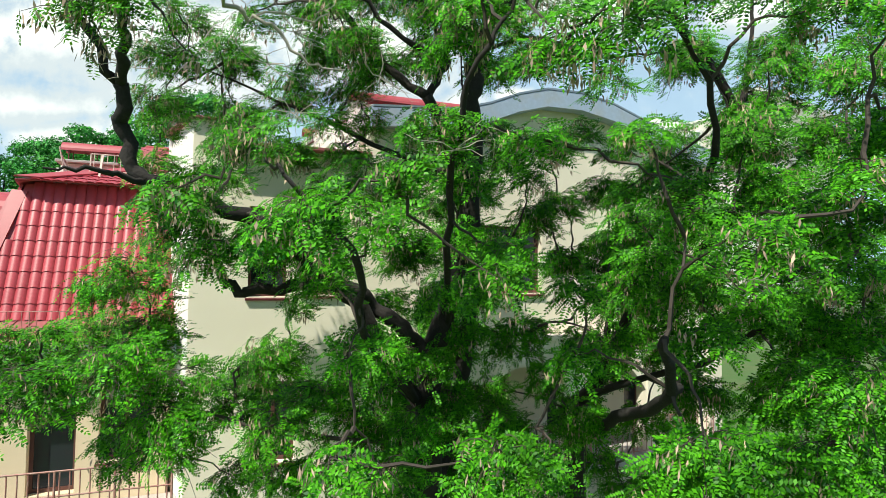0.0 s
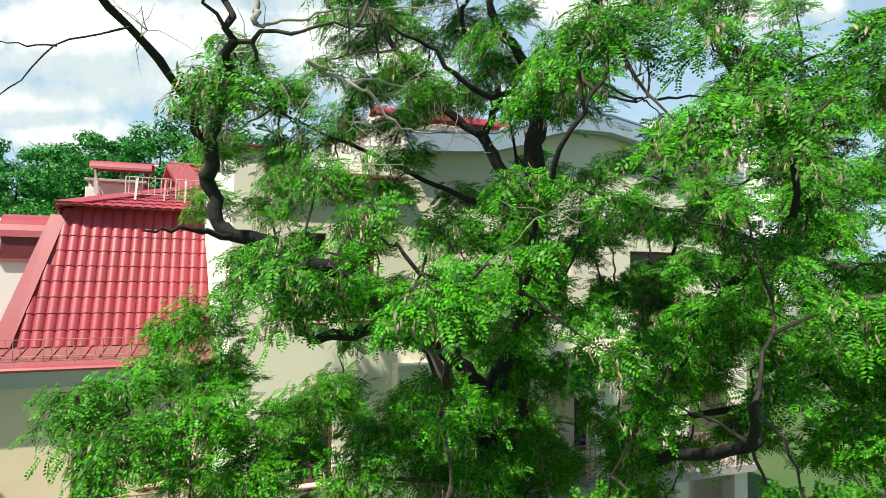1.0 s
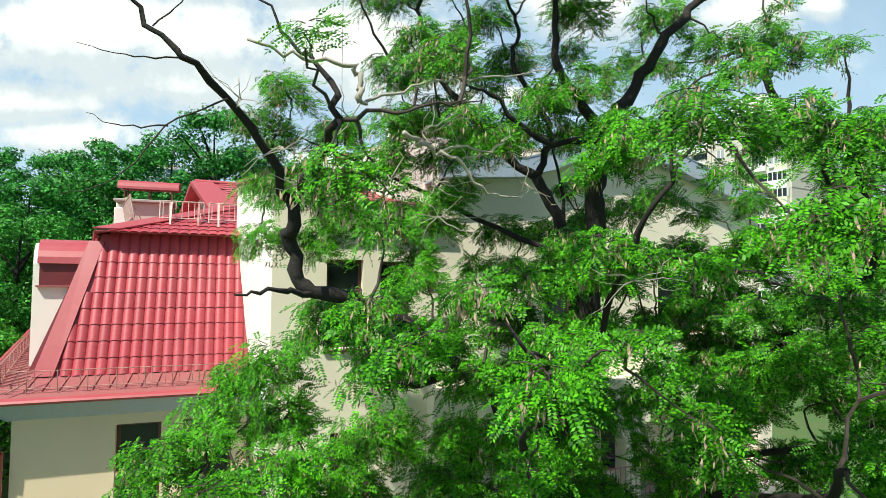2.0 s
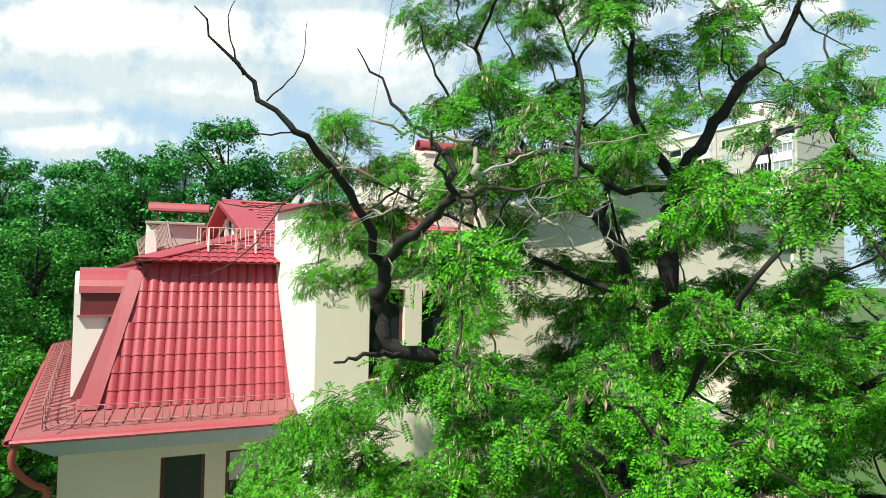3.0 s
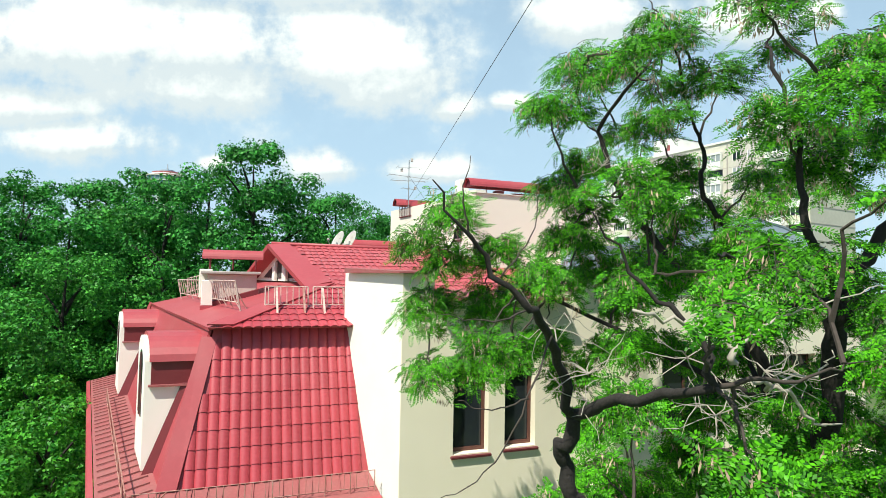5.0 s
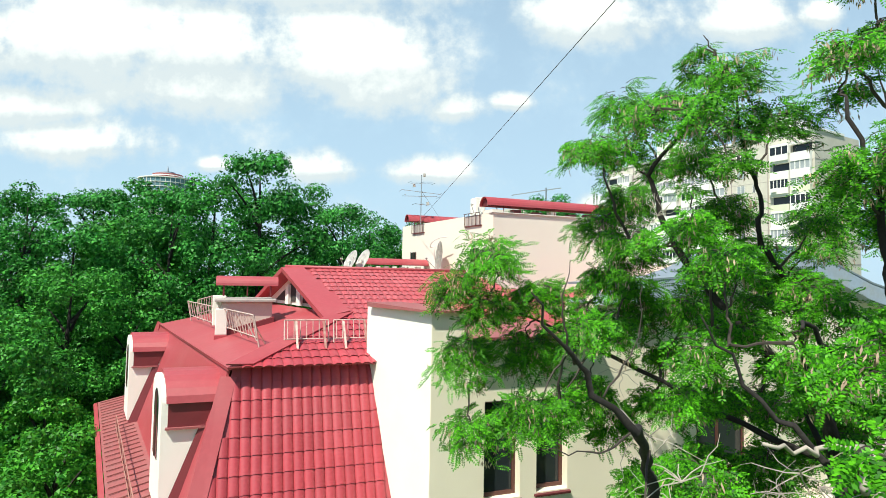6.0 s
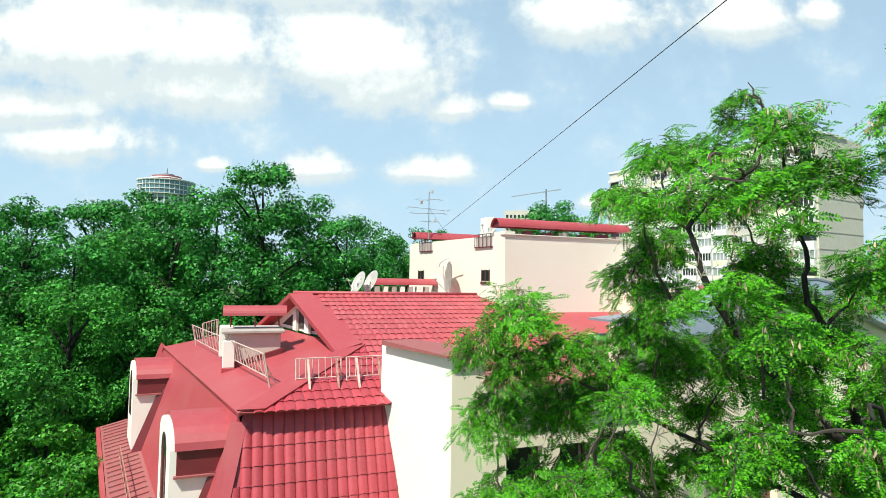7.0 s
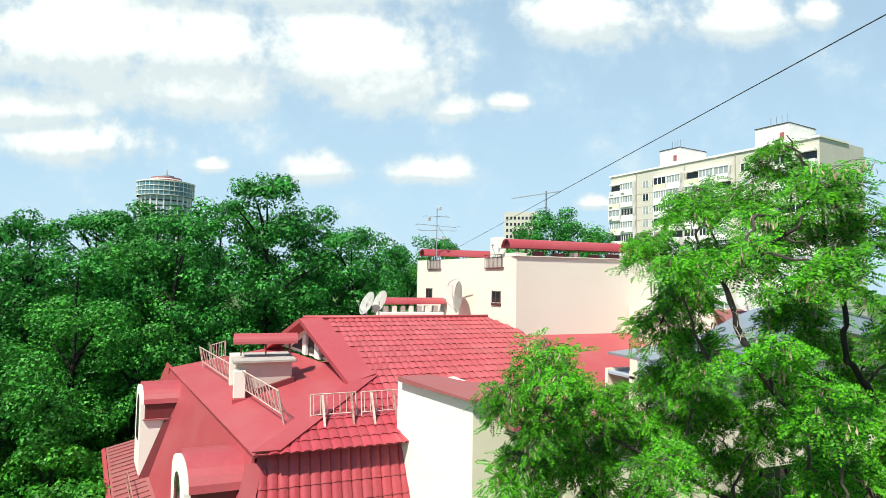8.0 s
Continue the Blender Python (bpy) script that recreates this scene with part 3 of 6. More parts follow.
def dormer(y, x):
    """A barrel-roofed dormer on the side mansard, its front at x, its near corner at y."""
    wide = 1.75
    depth = 1.1
    z0, z1 = 6.22, 8.45
    f = lambda s, yy: (x + K * (yy - y) + s, yy)
    # white body: cheeks and front
    n = 12
    front = [(*f(-0.10, y), z0), (*f(-0.10, y), z1)]
    for i in range(1, n):
        a = math.pi * i / n
        yy = y + wide / 2 - math.cos(a) * wide / 2
        front.append((*f(-0.10, yy), z1 + math.sin(a) * 0.47))
    front += [(*f(-0.10, y + wide), z1), (*f(-0.10, y + wide), z0)]
    back = [(p[0] + depth + 0.10, p[1] + 0.0, p[2]) for p in front]
    d = part("dormer", fixed(add_prism(bmesh.new(), front, back)), WHITE, house, "white plastered dormer with a red barrel roof")
    # barrel roof, standing out over the front
    arc_o, arc_i = [], []
    for i in range(n + 1):
        a = math.pi * i / n
        c_, s_ = math.cos(a), math.sin(a)
        yo = y + wide / 2 - c_ * (wide / 2 + 0.10)
        yi = y + wide / 2 - c_ * (wide / 2 + 0.01)
        arc_o.append((*f(-0.02, yo), z1 + s_ * 0.56))
        arc_i.append((*f(-0.02, yi), z1 + s_ * 0.48))
    ring = arc_o + arc_i[::-1]
    part("barrel_roof", fixed(add_prism(bmesh.new(), ring, [(p[0] + depth + 0.55, p[1], p[2]) for p in ring])), RED_FLAT, d, "red sheet barrel roof")
    # red side band and ledge below it
    part("side_band", fixed(add_prism(bmesh.new(), [(*f(0.02, y - 0.03), z1), (*f(0.02, y + 0.01), z1), (*f(0.02, y + 0.01), z1 - 0.48), (*f(0.02, y - 0.03), z1 - 0.48)],
                                      [(f(0.02, y)[0] + 0.95, y - 0.03, z1), (f(0.02, y)[0] + 0.95, y + 0.01, z1), (f(0.02, y)[0] + 0.72, y + 0.01, z1 - 0.48), (f(0.02, y)[0] + 0.72, y - 0.03, z1 - 0.48)])), RED_DARK, d, "dark red side board")
    part("ledge", box((x - 0.02, y - 0.10, z1 - 0.52), (x + 0.75, y - 0.005, z1 - 0.48)), RED_OLD, d)
    # flashing up the roof slope beside the cheek, widened as the dark shadow strip there
    part("flashing", slab([(x - 0.10, y - 0.05, z0 - 0.12), (x + 0.20, y - 0.16, z0 - 0.12), (x + 0.98, y - 0.16, z1 - 0.45), (x + 0.62, y - 0.05, z1 - 0.45)], 0.05), RED_DARK, d, "dark red step flashing widened to stand for the roof strip's shadow")
    # arched window and shoulders
    ring = [(*f(-0.112, y + 0.5), 7.2), (*f(-0.112, y + 0.5), z1 - 0.2)]
    for i in range(1, 8):
        a = math.pi * i / 8
        ring.append((*f(-0.112, y + 0.875 - math.cos(a) * 0.375), z1 - 0.2 + math.sin(a) * 0.36))
    ring += [(*f(-0.112, y + 1.25), z1 - 0.2), (*f(-0.112, y + 1.25), 7.2)]
    w_ = part("window", fixed(add_prism(bmesh.new(), ring, [(p[0] + 0.03, p[1], p[2]) for p in ring])), GLASS, d, "arched dark dormer window")
    part("mullion", fixed(add_prism(bmesh.new(), [(*f(-0.13, y + 0.85), 7.2), (*f(-0.13, y + 0.9), 7.2), (*f(-0.11, y + 0.9), 7.2), (*f(-0.11, y + 0.85), 7.2)],
                                    [(*f(-0.13, y + 0.85), 8.55), (*f(-0.13, y + 0.9), 8.55), (*f(-0.11, y + 0.9), 8.55), (*f(-0.11, y + 0.85), 8.55)])), WOOD, w_)


dormer(15.4, -5.27)
dormer(24.2, side_x(-5.34, 24.2, 15.4))

# white bay beside the mansard
part("bay_wall", fixed(add_prism(bmesh.new(), [(-0.58, 12.95, 0), (-0.30, 12.95, 0), (-0.86, 15.4, 0), (-1.22, 15.4, 0), (-1.12, 14.9, 0)],
                                 [(-0.58, 12.95, 10.38), (-0.30, 12.95, 10.38), (-0.86, 15.4, 10.38), (-1.22, 15.4, 10.38), (-1.12, 14.9, 10.38)])), WHITE, house, "white plastered side wall of the stair bay")
part("bay_wall", box((-0.575, 12.93, 9.9), (0.10, 13.2, 10.38)), CREAM, house, "cream bay front")
part("bay_wall", box((-0.05, 13.2, 9.0), (0.10, 15.4, 10.38)), CREAM, house)
cap = [(-0.70, 12.8), (0.02, 12.8), (0.16, 13.8), (-0.55, 15.15), (-1.30, 15.15), (-1.24, 14.85)]
part("bay_cap", fixed(add_prism(bmesh.new(), [(x, y, 10.385) for x, y in cap], [(x, y, 10.42 + 0.03 * (y - 12.8)) for x, y in cap])), RED_OLD, house, "faded red capping of the bay")

# right front wall with its windows
holes = [(0.56, 1.36, 6.70, 8.62), (1.74, 2.48, 6.74, 8.60), (5.95, 7.65, 6.78, 8.45), (9.5, 11.2, 6.78, 8.45)]
part("wall", wall_mesh(-0.575, 3.1, 5.75, 9.9, 12.93, 13.2, holes[:2]), CREAM, house, "cream plaster front wall")
part("wall", wall_mesh(3.1, 13.2, 5.75, 10.7, 12.93, 13.2, holes[2:]), CREAM, house, "cream plaster front wall")
part("wall", wall_mesh(-0.575, 2.9, 0, 5.75, 12.93, 13.2, [(0.7, 1.6, 3.2, 4.9), (0.7, 1.8, 0.6, 2.2)]), CREAM, house, "cream plaster front wall")
add_window(house, 0.7, 1.6, 3.2, 4.9, 12.93)
add_window(house, 0.7, 1.8, 0.6, 2.2, 12.93)
for i, h in enumerate(holes):
    add_window(house, *h, 12.93, bars=1 if i > 1 else 0)
part("roof_strip", slab([(0.05, 12.55, 9.92), (3.1, 12.55, 9.92), (3.1, 16.6, 10.0), (0.05, 16.6, 10.0)], 0.06), RED_OLD, house, "faded red sheet roof behind the parapet")
ARC = [(3.1, 10.95), (5.2, 11.12), (6.0, 11.35), (6.8, 11.68), (7.6, 11.9), (8.6, 11.92), (9.6, 11.75), (10.6, 11.42), (11.6, 11.08), (13.2, 10.72)]
part("arched_gable", fixed(add_prism(bmesh.new(), [(3.1, 12.95, 10.7)] + [(x, 12.95, z) for x, z in ARC] + [(13.2, 12.95, 10.7)], [(3.1, 13.18, 10.7)] + [(x, 13.18, z) for x, z in ARC] + [(13.2, 13.18, 10.7)])), CREAM, house, "cream arched gable")
up_ = [(x, z + 0.06) for x, z in ARC]
part("arched_roof", fixed(add_prism(bmesh.new(), [(x, 12.55, z) for x, z in up_] + [(x, 12.55, z - 0.05) for x, z in up_[::-1]], [(x, 13.9, z) for x, z in up_] + [(x, 13.9, z - 0.05) for x, z in up_[::-1]])), PATTERN_GREY, house, "blue-grey sheet arched roof")
part("arched_fascia", fixed(add_prism(bmesh.new(), [(x, 12.56, z - 0.0) for x, z in ARC] + [(x, 12.56, z - 0.42) for x, z in ARC[::-1]], [(x, 12.92, z - 0.0) for x, z in ARC] + [(x, 12.92, z - 0.42) for x, z in ARC[::-1]])), GREYSHEET, house, "grey sheet fascia under the arched roof")
# ledge, loggia and its piers
part("ledge", box((2.9, 12.5, 5.6), (13.2, 13.18, 5.75), 0.02), CREAM, house, "cream ledge above the loggia")
part("wall", wall_mesh(2.9, 13.2, 0, 5.6, 14.2, 14.5, [(3.6, 4.8, 2.8, 5.0), (6.0, 7.4, 2.8, 5.0), (8.6, 10.0, 2.8, 5.0), (11.2, 12.4, 2.8, 5.0)]), CREAM, house, "cream plaster loggia wall")
for x0, x1 in ((3.6, 4.8), (6.0, 7.4), (8.6, 10.0), (11.2, 12.4)):
    add_window(house, x0, x1, 2.8, 5.0, 14.2, sill=False)
for x0 in (2.9, 5.35, 8.1, 10.6, 12.7):
    part("pier", box((x0, 12.5, 0), (x0 + 0.5, 12.95, 5.6), 0.02), CREAM, house, "cream loggia pier")


def arch(x0, x1):
    n = 10
    low = [(x0 + (x1 - x0) * i / n, 5.0 - 0.75 * (abs(2 * i / n - 1)) ** 2.2) for i in range(n + 1)]
    ring = [(x, 12.55, z) for x, z in low] + [(x1, 12.55, 5.6), (x0, 12.55, 5.6)]
    part("arch", fixed(add_prism(bmesh.new(), ring, [(x, 12.9, z) for x, _, z in ring])), CREAM, house, "cream loggia arch")


for x0, x1 in ((3.4, 5.35), (5.85, 8.1), (8.6, 10.6), (11.1, 12.7)):
    arch(x0, x1)
part("loggia_floor", box((2.9, 12.2, 2.45), (13.2, 14.2, 2.65)), CEMENT, house)
rail_panel("balcony_rail", house, (3.4, 12.35, 2.65), (12.7, 12.35, 2.65), 0.95, 8, RAIL, label="rust-brown balcony railing", rails=(1.0, 0.1), r=0.018, balusters=60)
# small balcony at the red roofed end
part("balcony", box((-4.7, 12.5, 2.35), (-0.7, 13.75, 2.55), 0.02), CEMENT, house, "small concrete balcony")
rail_panel("balcony_rail", house, (-4.65, 12.55, 2.55), (-0.75, 12.55, 2.55), 1.0, 5, RAIL, label="rust-brown balcony railing", rails=(1.0, 0.55, 0.1), r=0.02, balusters=24)
rail_panel("balcony_rail", house, (-4.65, 12.55, 2.55), (-4.65, 13.7, 2.55), 1.0, 2, RAIL, label="rust-brown balcony railing", rails=(1.0, 0.55, 0.1), r=0.02, balusters=7)

# tall block behind
TX, TY, TZ = 4.44, 20.5, 13.36
TBX = side_x(TX, 27.6, TY) + 0.2


def tower_block():
    t = part("tower_block", fixed(add_prism(bmesh.new(), [(TX, TY, 5), (10.4, TY, 5), (10.4, 27.6, 5), (TBX, 27.6, 5)], [(TX, TY, TZ), (10.4, TY, TZ), (10.4, 27.6, TZ), (TBX, 27.6, TZ)])), PINK, house, "pale plastered upper block")
    part("coping", fixed(add_prism(bmesh.new(), [(TX - 0.06, TY - 0.06, TZ), (10.46, TY - 0.06, TZ), (10.46, TY + 0.25, TZ), (TX - 0.06, TY + 0.25, TZ)], [(TX - 0.03, TY - 0.03, TZ + 0.03), (10.43, TY - 0.03, TZ + 0.03), (10.43, TY + 0.25, TZ + 0.03), (TX - 0.03, TY + 0.25, TZ + 0.03)])), CEMENT, t, "thin grey coping")
    dx = TBX - TX

    def left(y, out=0.0):
        return TX + dx * (y - TY) / (27.6 - TY) - out

    def left_box(y0, y1, z0, z1, out, mat, name, label="", inn=0.04):
        return part(name, fixed(add_prism(bmesh.new(), [(left(y0, out), y0, z0), (left(y1, out), y1, z0), (left(y1, -inn), y1, z0), (left(y0, -inn), y0, z0)],
                                          [(left(y0, out), y0, z1), (left(y1, out), y1, z1), (left(y1, -inn), y1, z1), (left(y0, -inn), y0, z1)])), mat, t, label)

    for y0 in (21.35, 26.2):
        w_ = left_box(y0 + 0.06, y0 + 0.50, 11.78, 12.16, 0.010, GLASS, "window", "small dark window with a brown sill")
        for yy in (y0 + 0.02, y0 + 0.27, y0 + 0.50):
            left_box(yy, yy + 0.04, 11.76, 12.18, 0.022, WOOD, "window_frame")
        left_box(y0, y0 + 0.56, 11.66, 11.75, 0.035, WOOD, "sill")
    # parapet gaps drawn as grey sheets for their shade, with little guards
    for y0 in (21.2, 25.5):
        left_box(y0, y0 + 1.1, TZ - 0.40, TZ - 0.365, 0.06, MAROON, "ledge")
        left_box(y0 + 0.04, y0 + 1.06, TZ - 0.362, TZ + 0.002, 0.008, CEMENT, "notch_shade", "grey sheet standing for the shade of a parapet gap")
        for k in range(5):
            yy = y0 + 0.05 + k * 0.25
            part("guard_bar", tube([(left(yy, 0.07), yy, TZ - 0.36), (left(yy, 0.07), yy, TZ + 0.08)], 0.012, 5), WOOD, t)
        part("guard_rail", tube([(left(y0, 0.07), y0, TZ + 0.08), (left(y0 + 1.1, 0.07), y0 + 1.1, TZ + 0.08)], 0.013, 5), WOOD, t)
    left_box(20.52, 21.15, TZ + 0.003, TZ + 0.12, 0.0, PINK, "parapet", "raised parapet corner", 0.4)
    hood("hood", t, (TX - 0.10, TY + 0.6, TZ + 0.30), (9.9, TY + 0.6, TZ + 0.30), 0.34, drop=0.3)
    hood("hood", t, (left(27) - 0.1, 27.0, TZ + 0.2), (left(27) + 3.6, 27.0, TZ + 0.2), 0.32, drop=0.2)
    for k in range(7):
        x0 = TX + 0.25 + k * 0.78
        part("vent_pipe", box((x0, TY + 0.45, TZ + 0.002), (x0 + 0.22 + 0.1 * (k % 3), TY + 0.75, TZ + 0.16 + 0.05 * (k % 2))), WHITE if k % 3 == 0 else RED_DARK, t)
    part("vent_stack", box((TX + 0.1, 22.2, TZ), (TX + 0.5, 22.7, TZ + 0.75), 0.02), WHITE, t)
    part("bracket", tube(smooth_line([(left(24.6, -0.02), 24.6, 12.35), (left(24.4, 0.3), 24.4, 12.3), (left(23.9, 0.45), 23.9, 12.5), (left(23.3, 0.45), 23.3, 12.62), (left(22.9, 0.4), 22.9, 12.62)], 4), 0.018), DISHWHITE, t, "thin white bracket arm")


tower_block()
# lower red roofs and parapets at the foot of the block
part("lean_roof", slab([(4.7, 15.3, 9.2), (12.0, 15.3, 9.2), (12.0, 20.49, 10.72), (4.6, 20.49, 10.72)], 0.08), RED_FLAT, house, "red sheet lean-to roof")
part("rear_roof", slab([(8.2, 14.0, 10.7), (13.2, 14.0, 10.7), (13.2, 16.6, 11.85), (9.0, 16.6, 11.75)], 0.08), RED_OLD, house, "faded red sheet roof behind the arched gable")
part("rear_wall", box((9.0, 16.6, 5.0), (13.2, 20.4, 11.6)), CREAM, house)
part("wall", box((3.1, 13.9, 5.6), (13.2, 14.0, 10.65)), CREAM, house)
part("wall", box((13.0, 13.0, 0.0), (13.2, 20.4, 10.65)), CREAM, house)
part("lower_roof", slab([(3.1, 13.0, 10.6), (13.0, 13.0, 10.6), (13.0, 13.9, 10.6), (3.1, 13.9, 10.6)], 0.05), GREYSHEET, house)


# ---- on the roofs ----
def dish(x, y, z, r, turn, mat, label, post=0.4, lean=25):
    """A satellite dish: bowl, feed arm and mast."""
    d = thing("satellite_dish", label, "satellite dish", at=(x, y, z - post))
    m = Matrix.Translation((x, y, z)) @ Euler((radians(90 - lean), 0, radians(turn))).to_matrix().to_4x4()
    bm = bmesh.new()
    rings = []
    for k in range(6):
        s = k / 5
        rings.append([bm.verts.new(m @ Vector((math.cos(a * math.tau / 28) * r * s, math.sin(a * math.tau / 28) * r * s * 1.08, -0.16 * r * (1 - s * s)))) for a in range(28)] if k else [bm.verts.new(m @ Vector((0, 0, -0.16 * r)))])
    for a in range(28):
        bm.faces.new((rings[0][0], rings[1][a], rings[1][(a + 1) % 28]))
        for k in range(1, 5):
            bm.faces.new((rings[k][a], rings[k + 1][a], rings[k + 1][(a + 1) % 28], rings[k][(a + 1) % 28]))
    bmesh.ops.solidify(bm, geom=bm.faces[:], thickness=0.012)
    part("bowl", fixed(bm), mat, d, smooth=True)
    tip = m @ Vector((0, -r * 0.25, r * 0.95))
    part("feed_arm", tube([m @ Vector((0, -r * 1.0, 0.0)), tip], 0.012), STEEL, d)
    part("feed_horn", tube([tip, tip + (m.to_3x3() @ Vector((0, 0.02, -0.09)))], [0.035, 0.03], 10), DISHGREY, d)
    part("mast", tube([(x, y, z - post), (x, y, z - 0.02)], 0.025, 8), STEEL, d)


dish(0.25, 24.1, 11.65, 0.42, -75, DISHWHITE, "white satellite dish behind the ridge", 2.2)
dish(0.75, 24.2, 11.7, 0.42, -75, DISHWHITE, "white satellite dish behind the ridge", 2.2)
dish(4.65, 22.2, 13.75, 0.40, -70, DISHWHITE, "weathered satellite dish on the upper block", 0.5)
dish(3.55, 23.4, 11.9, 0.55, -97, DISHGREY, "large grey satellite dish on the block's side wall", 0.05, 5)

dish(9.7, 15.9, 12.16, 0.42, -70, DISHWHITE, "white satellite dish on the faded red roof", 0.62)


def far_chimney():
    c = thing("chimney_stack", "low chimney stack with vent pipes under a red hood", "chimney", at=(2.3, 25.2, 10.0))
    part("stack", box((1.0, 24.9, 10.0), (3.6, 25.6, 11.25), 0.02), WHITE, c)
    for i in range(7):
        part("vent", box((1.15 + i * 0.34, 24.95, 11.25), (1.33 + i * 0.34, 25.2, 11.5), 0.01), WHITE if i % 2 else CEMENT, c)
    hood("hood", c, (0.9, 25.2, 11.56), (3.7, 25.2, 11.56), 0.27, legs=False)


far_chimney()


def antenna():
    a = thing("tv_antenna", "thin steel television antenna mast with crossed rods", "antenna", at=(3.9, 26.6, 13.0))
    part("mast", tube([(3.9, 26.6, 13.0), (3.9, 26.6, 15.6)], 0.02, 6), STEEL, a)
    for z, half, tilt in ((15.25, 0.55, 0.06), (14.85, 0.95, -0.03), (14.66, 0.80, 0.05), (14.3, 0.32, 0.0)):
        part("boom", tube([(3.9 - half, 26.5, z - tilt), (3.9 + half, 26.7, z + tilt)], 0.012, 5), STEEL, a)
        for k in range(3):
            x = 3.9 - half + 2 * half * k / 2
            part("rod", tube([(x, 26.35, z), (x, 26.85, z)], 0.008, 4), STEEL, a)
    for dx, z in ((-0.35, 15.05), (0.12, 15.55), (0.3, 14.28)):
        part("aerial_box", box((3.86 + dx, 26.55, z), (3.96 + dx, 26.65, z + 0.14), 0.01), DISHGREY, a)
    part("stay", tube([(3.9, 26.6, 14.9), (4.4, 25.2, 13.4)], 0.006, 4), BLACKWIRE, a)


antenna()

cable = thing("overhead_cable", "thin black overhead cable", "cable", at=(-2.3, -3.0, 15.0))
pts = []
for i in range(12):
    y = -3 + i * 4.0
    pts.append((1.2 + (y - 15) * 0.2, y, 13.91 - (y - 15) * 0.0602))
part("wire", tube(pts, 0.0055, 5), BLACKWIRE, cable)

# ---- ground and park ----
bm = bmesh.new()
bmesh.ops.create_grid(bm, x_segments=60, y_segments=60, size=900)
for v in bm.verts:
    v.co.z = -0.05 + 0.12 * noise.noise(v.co * 0.02) if v.co.length > 60 else 0.0
tagged(part("ground", bm, GRASS, None), "green grass ground with dry patches", "ground", kind="structure")


def cards(centres, normals, sizes, rng):
    """Far leaves as small three-cornered blades, one island each, from arrays."""
    n = len(centres)
    ref = rng.normal(size=(n, 3))
    u = np.cross(normals, ref)
    u /= np.linalg.norm(u, axis=1)[:, None]
    w = np.cross(normals, u)
    s = sizes[:, None]
    co = np.stack([centres - u * s, centres + u * s * 0.35 + w * s * 0.75, centres + u * s * 0.75 - w * s * 0.6], 1).reshape(-1, 3)
    return co, np.arange(n * 3, dtype=np.int32).reshape(-1, 3)


def mesh_arrays(name, co, faces, mat):
    me = bpy.data.meshes.new(name)
    n, k = faces.shape
    me.vertices.add(len(co))
    me.vertices.foreach_set("co", co.astype(np.float32).ravel())
    me.loops.add(n * k)
    me.loops.foreach_set("vertex_index", faces.astype(np.int32).ravel())
    me.polygons.add(n)
    me.polygons.foreach_set("loop_start", np.arange(0, n * k, k, dtype=np.int32))
    me.polygons.foreach_set("loop_total", np.full(n, k, dtype=np.int32))
    me.update()
    me.validate()
    me.materials.append(mat)
    return me


def park_tree(seed, height, wide, leaf, name="park_tree", label="tall broadleaf park tree in full leaf", slim=1.0, count=22000, size=0.105):
    """A broadleaf tree: trunk, limbs and a crown of many clumps of small leaves."""
    rng = np.random.default_rng(seed)
    t = thing(name, label, "tree", group="park trees")
    trunk = [(0, 0, 0), (0.1, 0.05, height * 0.3), (-0.1, 0.1, height * 0.6), (0.05, 0, height * 0.88)]
    part("trunk", tube(smooth_line(trunk, 3), [0.30 - 0.27 * i / 9 for i in range(10)], 8), BARK, t)
    clumps = []
    for i in range(92):
        s = rng.uniform(0.06, 1.0)
        z = height * (0.16 + 0.77 * s)
        env = wide * max(0.42, math.sin(math.pi * min(1, (s * 0.80 + 0.14))) ** 0.7) * slim
        a = rng.uniform(0, math.tau)
        r = env * math.sqrt(rng.uniform(0.25, 1.0))
        clumps.append((math.cos(a) * r, math.sin(a) * r, z, rng.uniform(0.45, 1.05) * wide / 3.6))
    for i in range(0, 92, 8):
        x, y, z, r = clumps[i]
        part("limb", tube(smooth_line([(0, 0, max(1.5, z - 2.2)), (x * 0.45, y * 0.45, z - 1.0), (x, y, z)], 3), [0.10 - 0.013 * k for k in range(7)], 5), BARK, t)
    co = []
    per = count // len(clumps)
    cs, ns, ss = [], [], []
    for x, y, z, r in clumps:
        d = rng.normal(size=(per, 3))
        d /= np.linalg.norm(d, axis=1)[:, None]
        rad = r * (0.62 + 0.42 * rng.random(per) ** 0.6) * (1 + 0.25 * np.sin(d[:, 0] * 5 + x) * np.cos(d[:, 2] * 6 + z))
        p = d * rad[:, None] * np.array([1.0, 1.0, 0.72]) + (x, y, z)
        nrm = d + rng.normal(size=(per, 3)) * 0.42 + (0, 0, 0.35)
        nrm /= np.linalg.norm(nrm, axis=1)[:, None]
        cs.append(p)
        ns.append(nrm)
        ss.append(size * rng.uniform(0.6, 1.3, per))
    co, faces = cards(np.concatenate(cs), np.concatenate(ns), np.concatenate(ss), rng)
    ob = new("crown", mesh_arrays("crown", co, faces, leaf))
    ob.parent = t
    tagged(ob, "dense green crown")
    return t


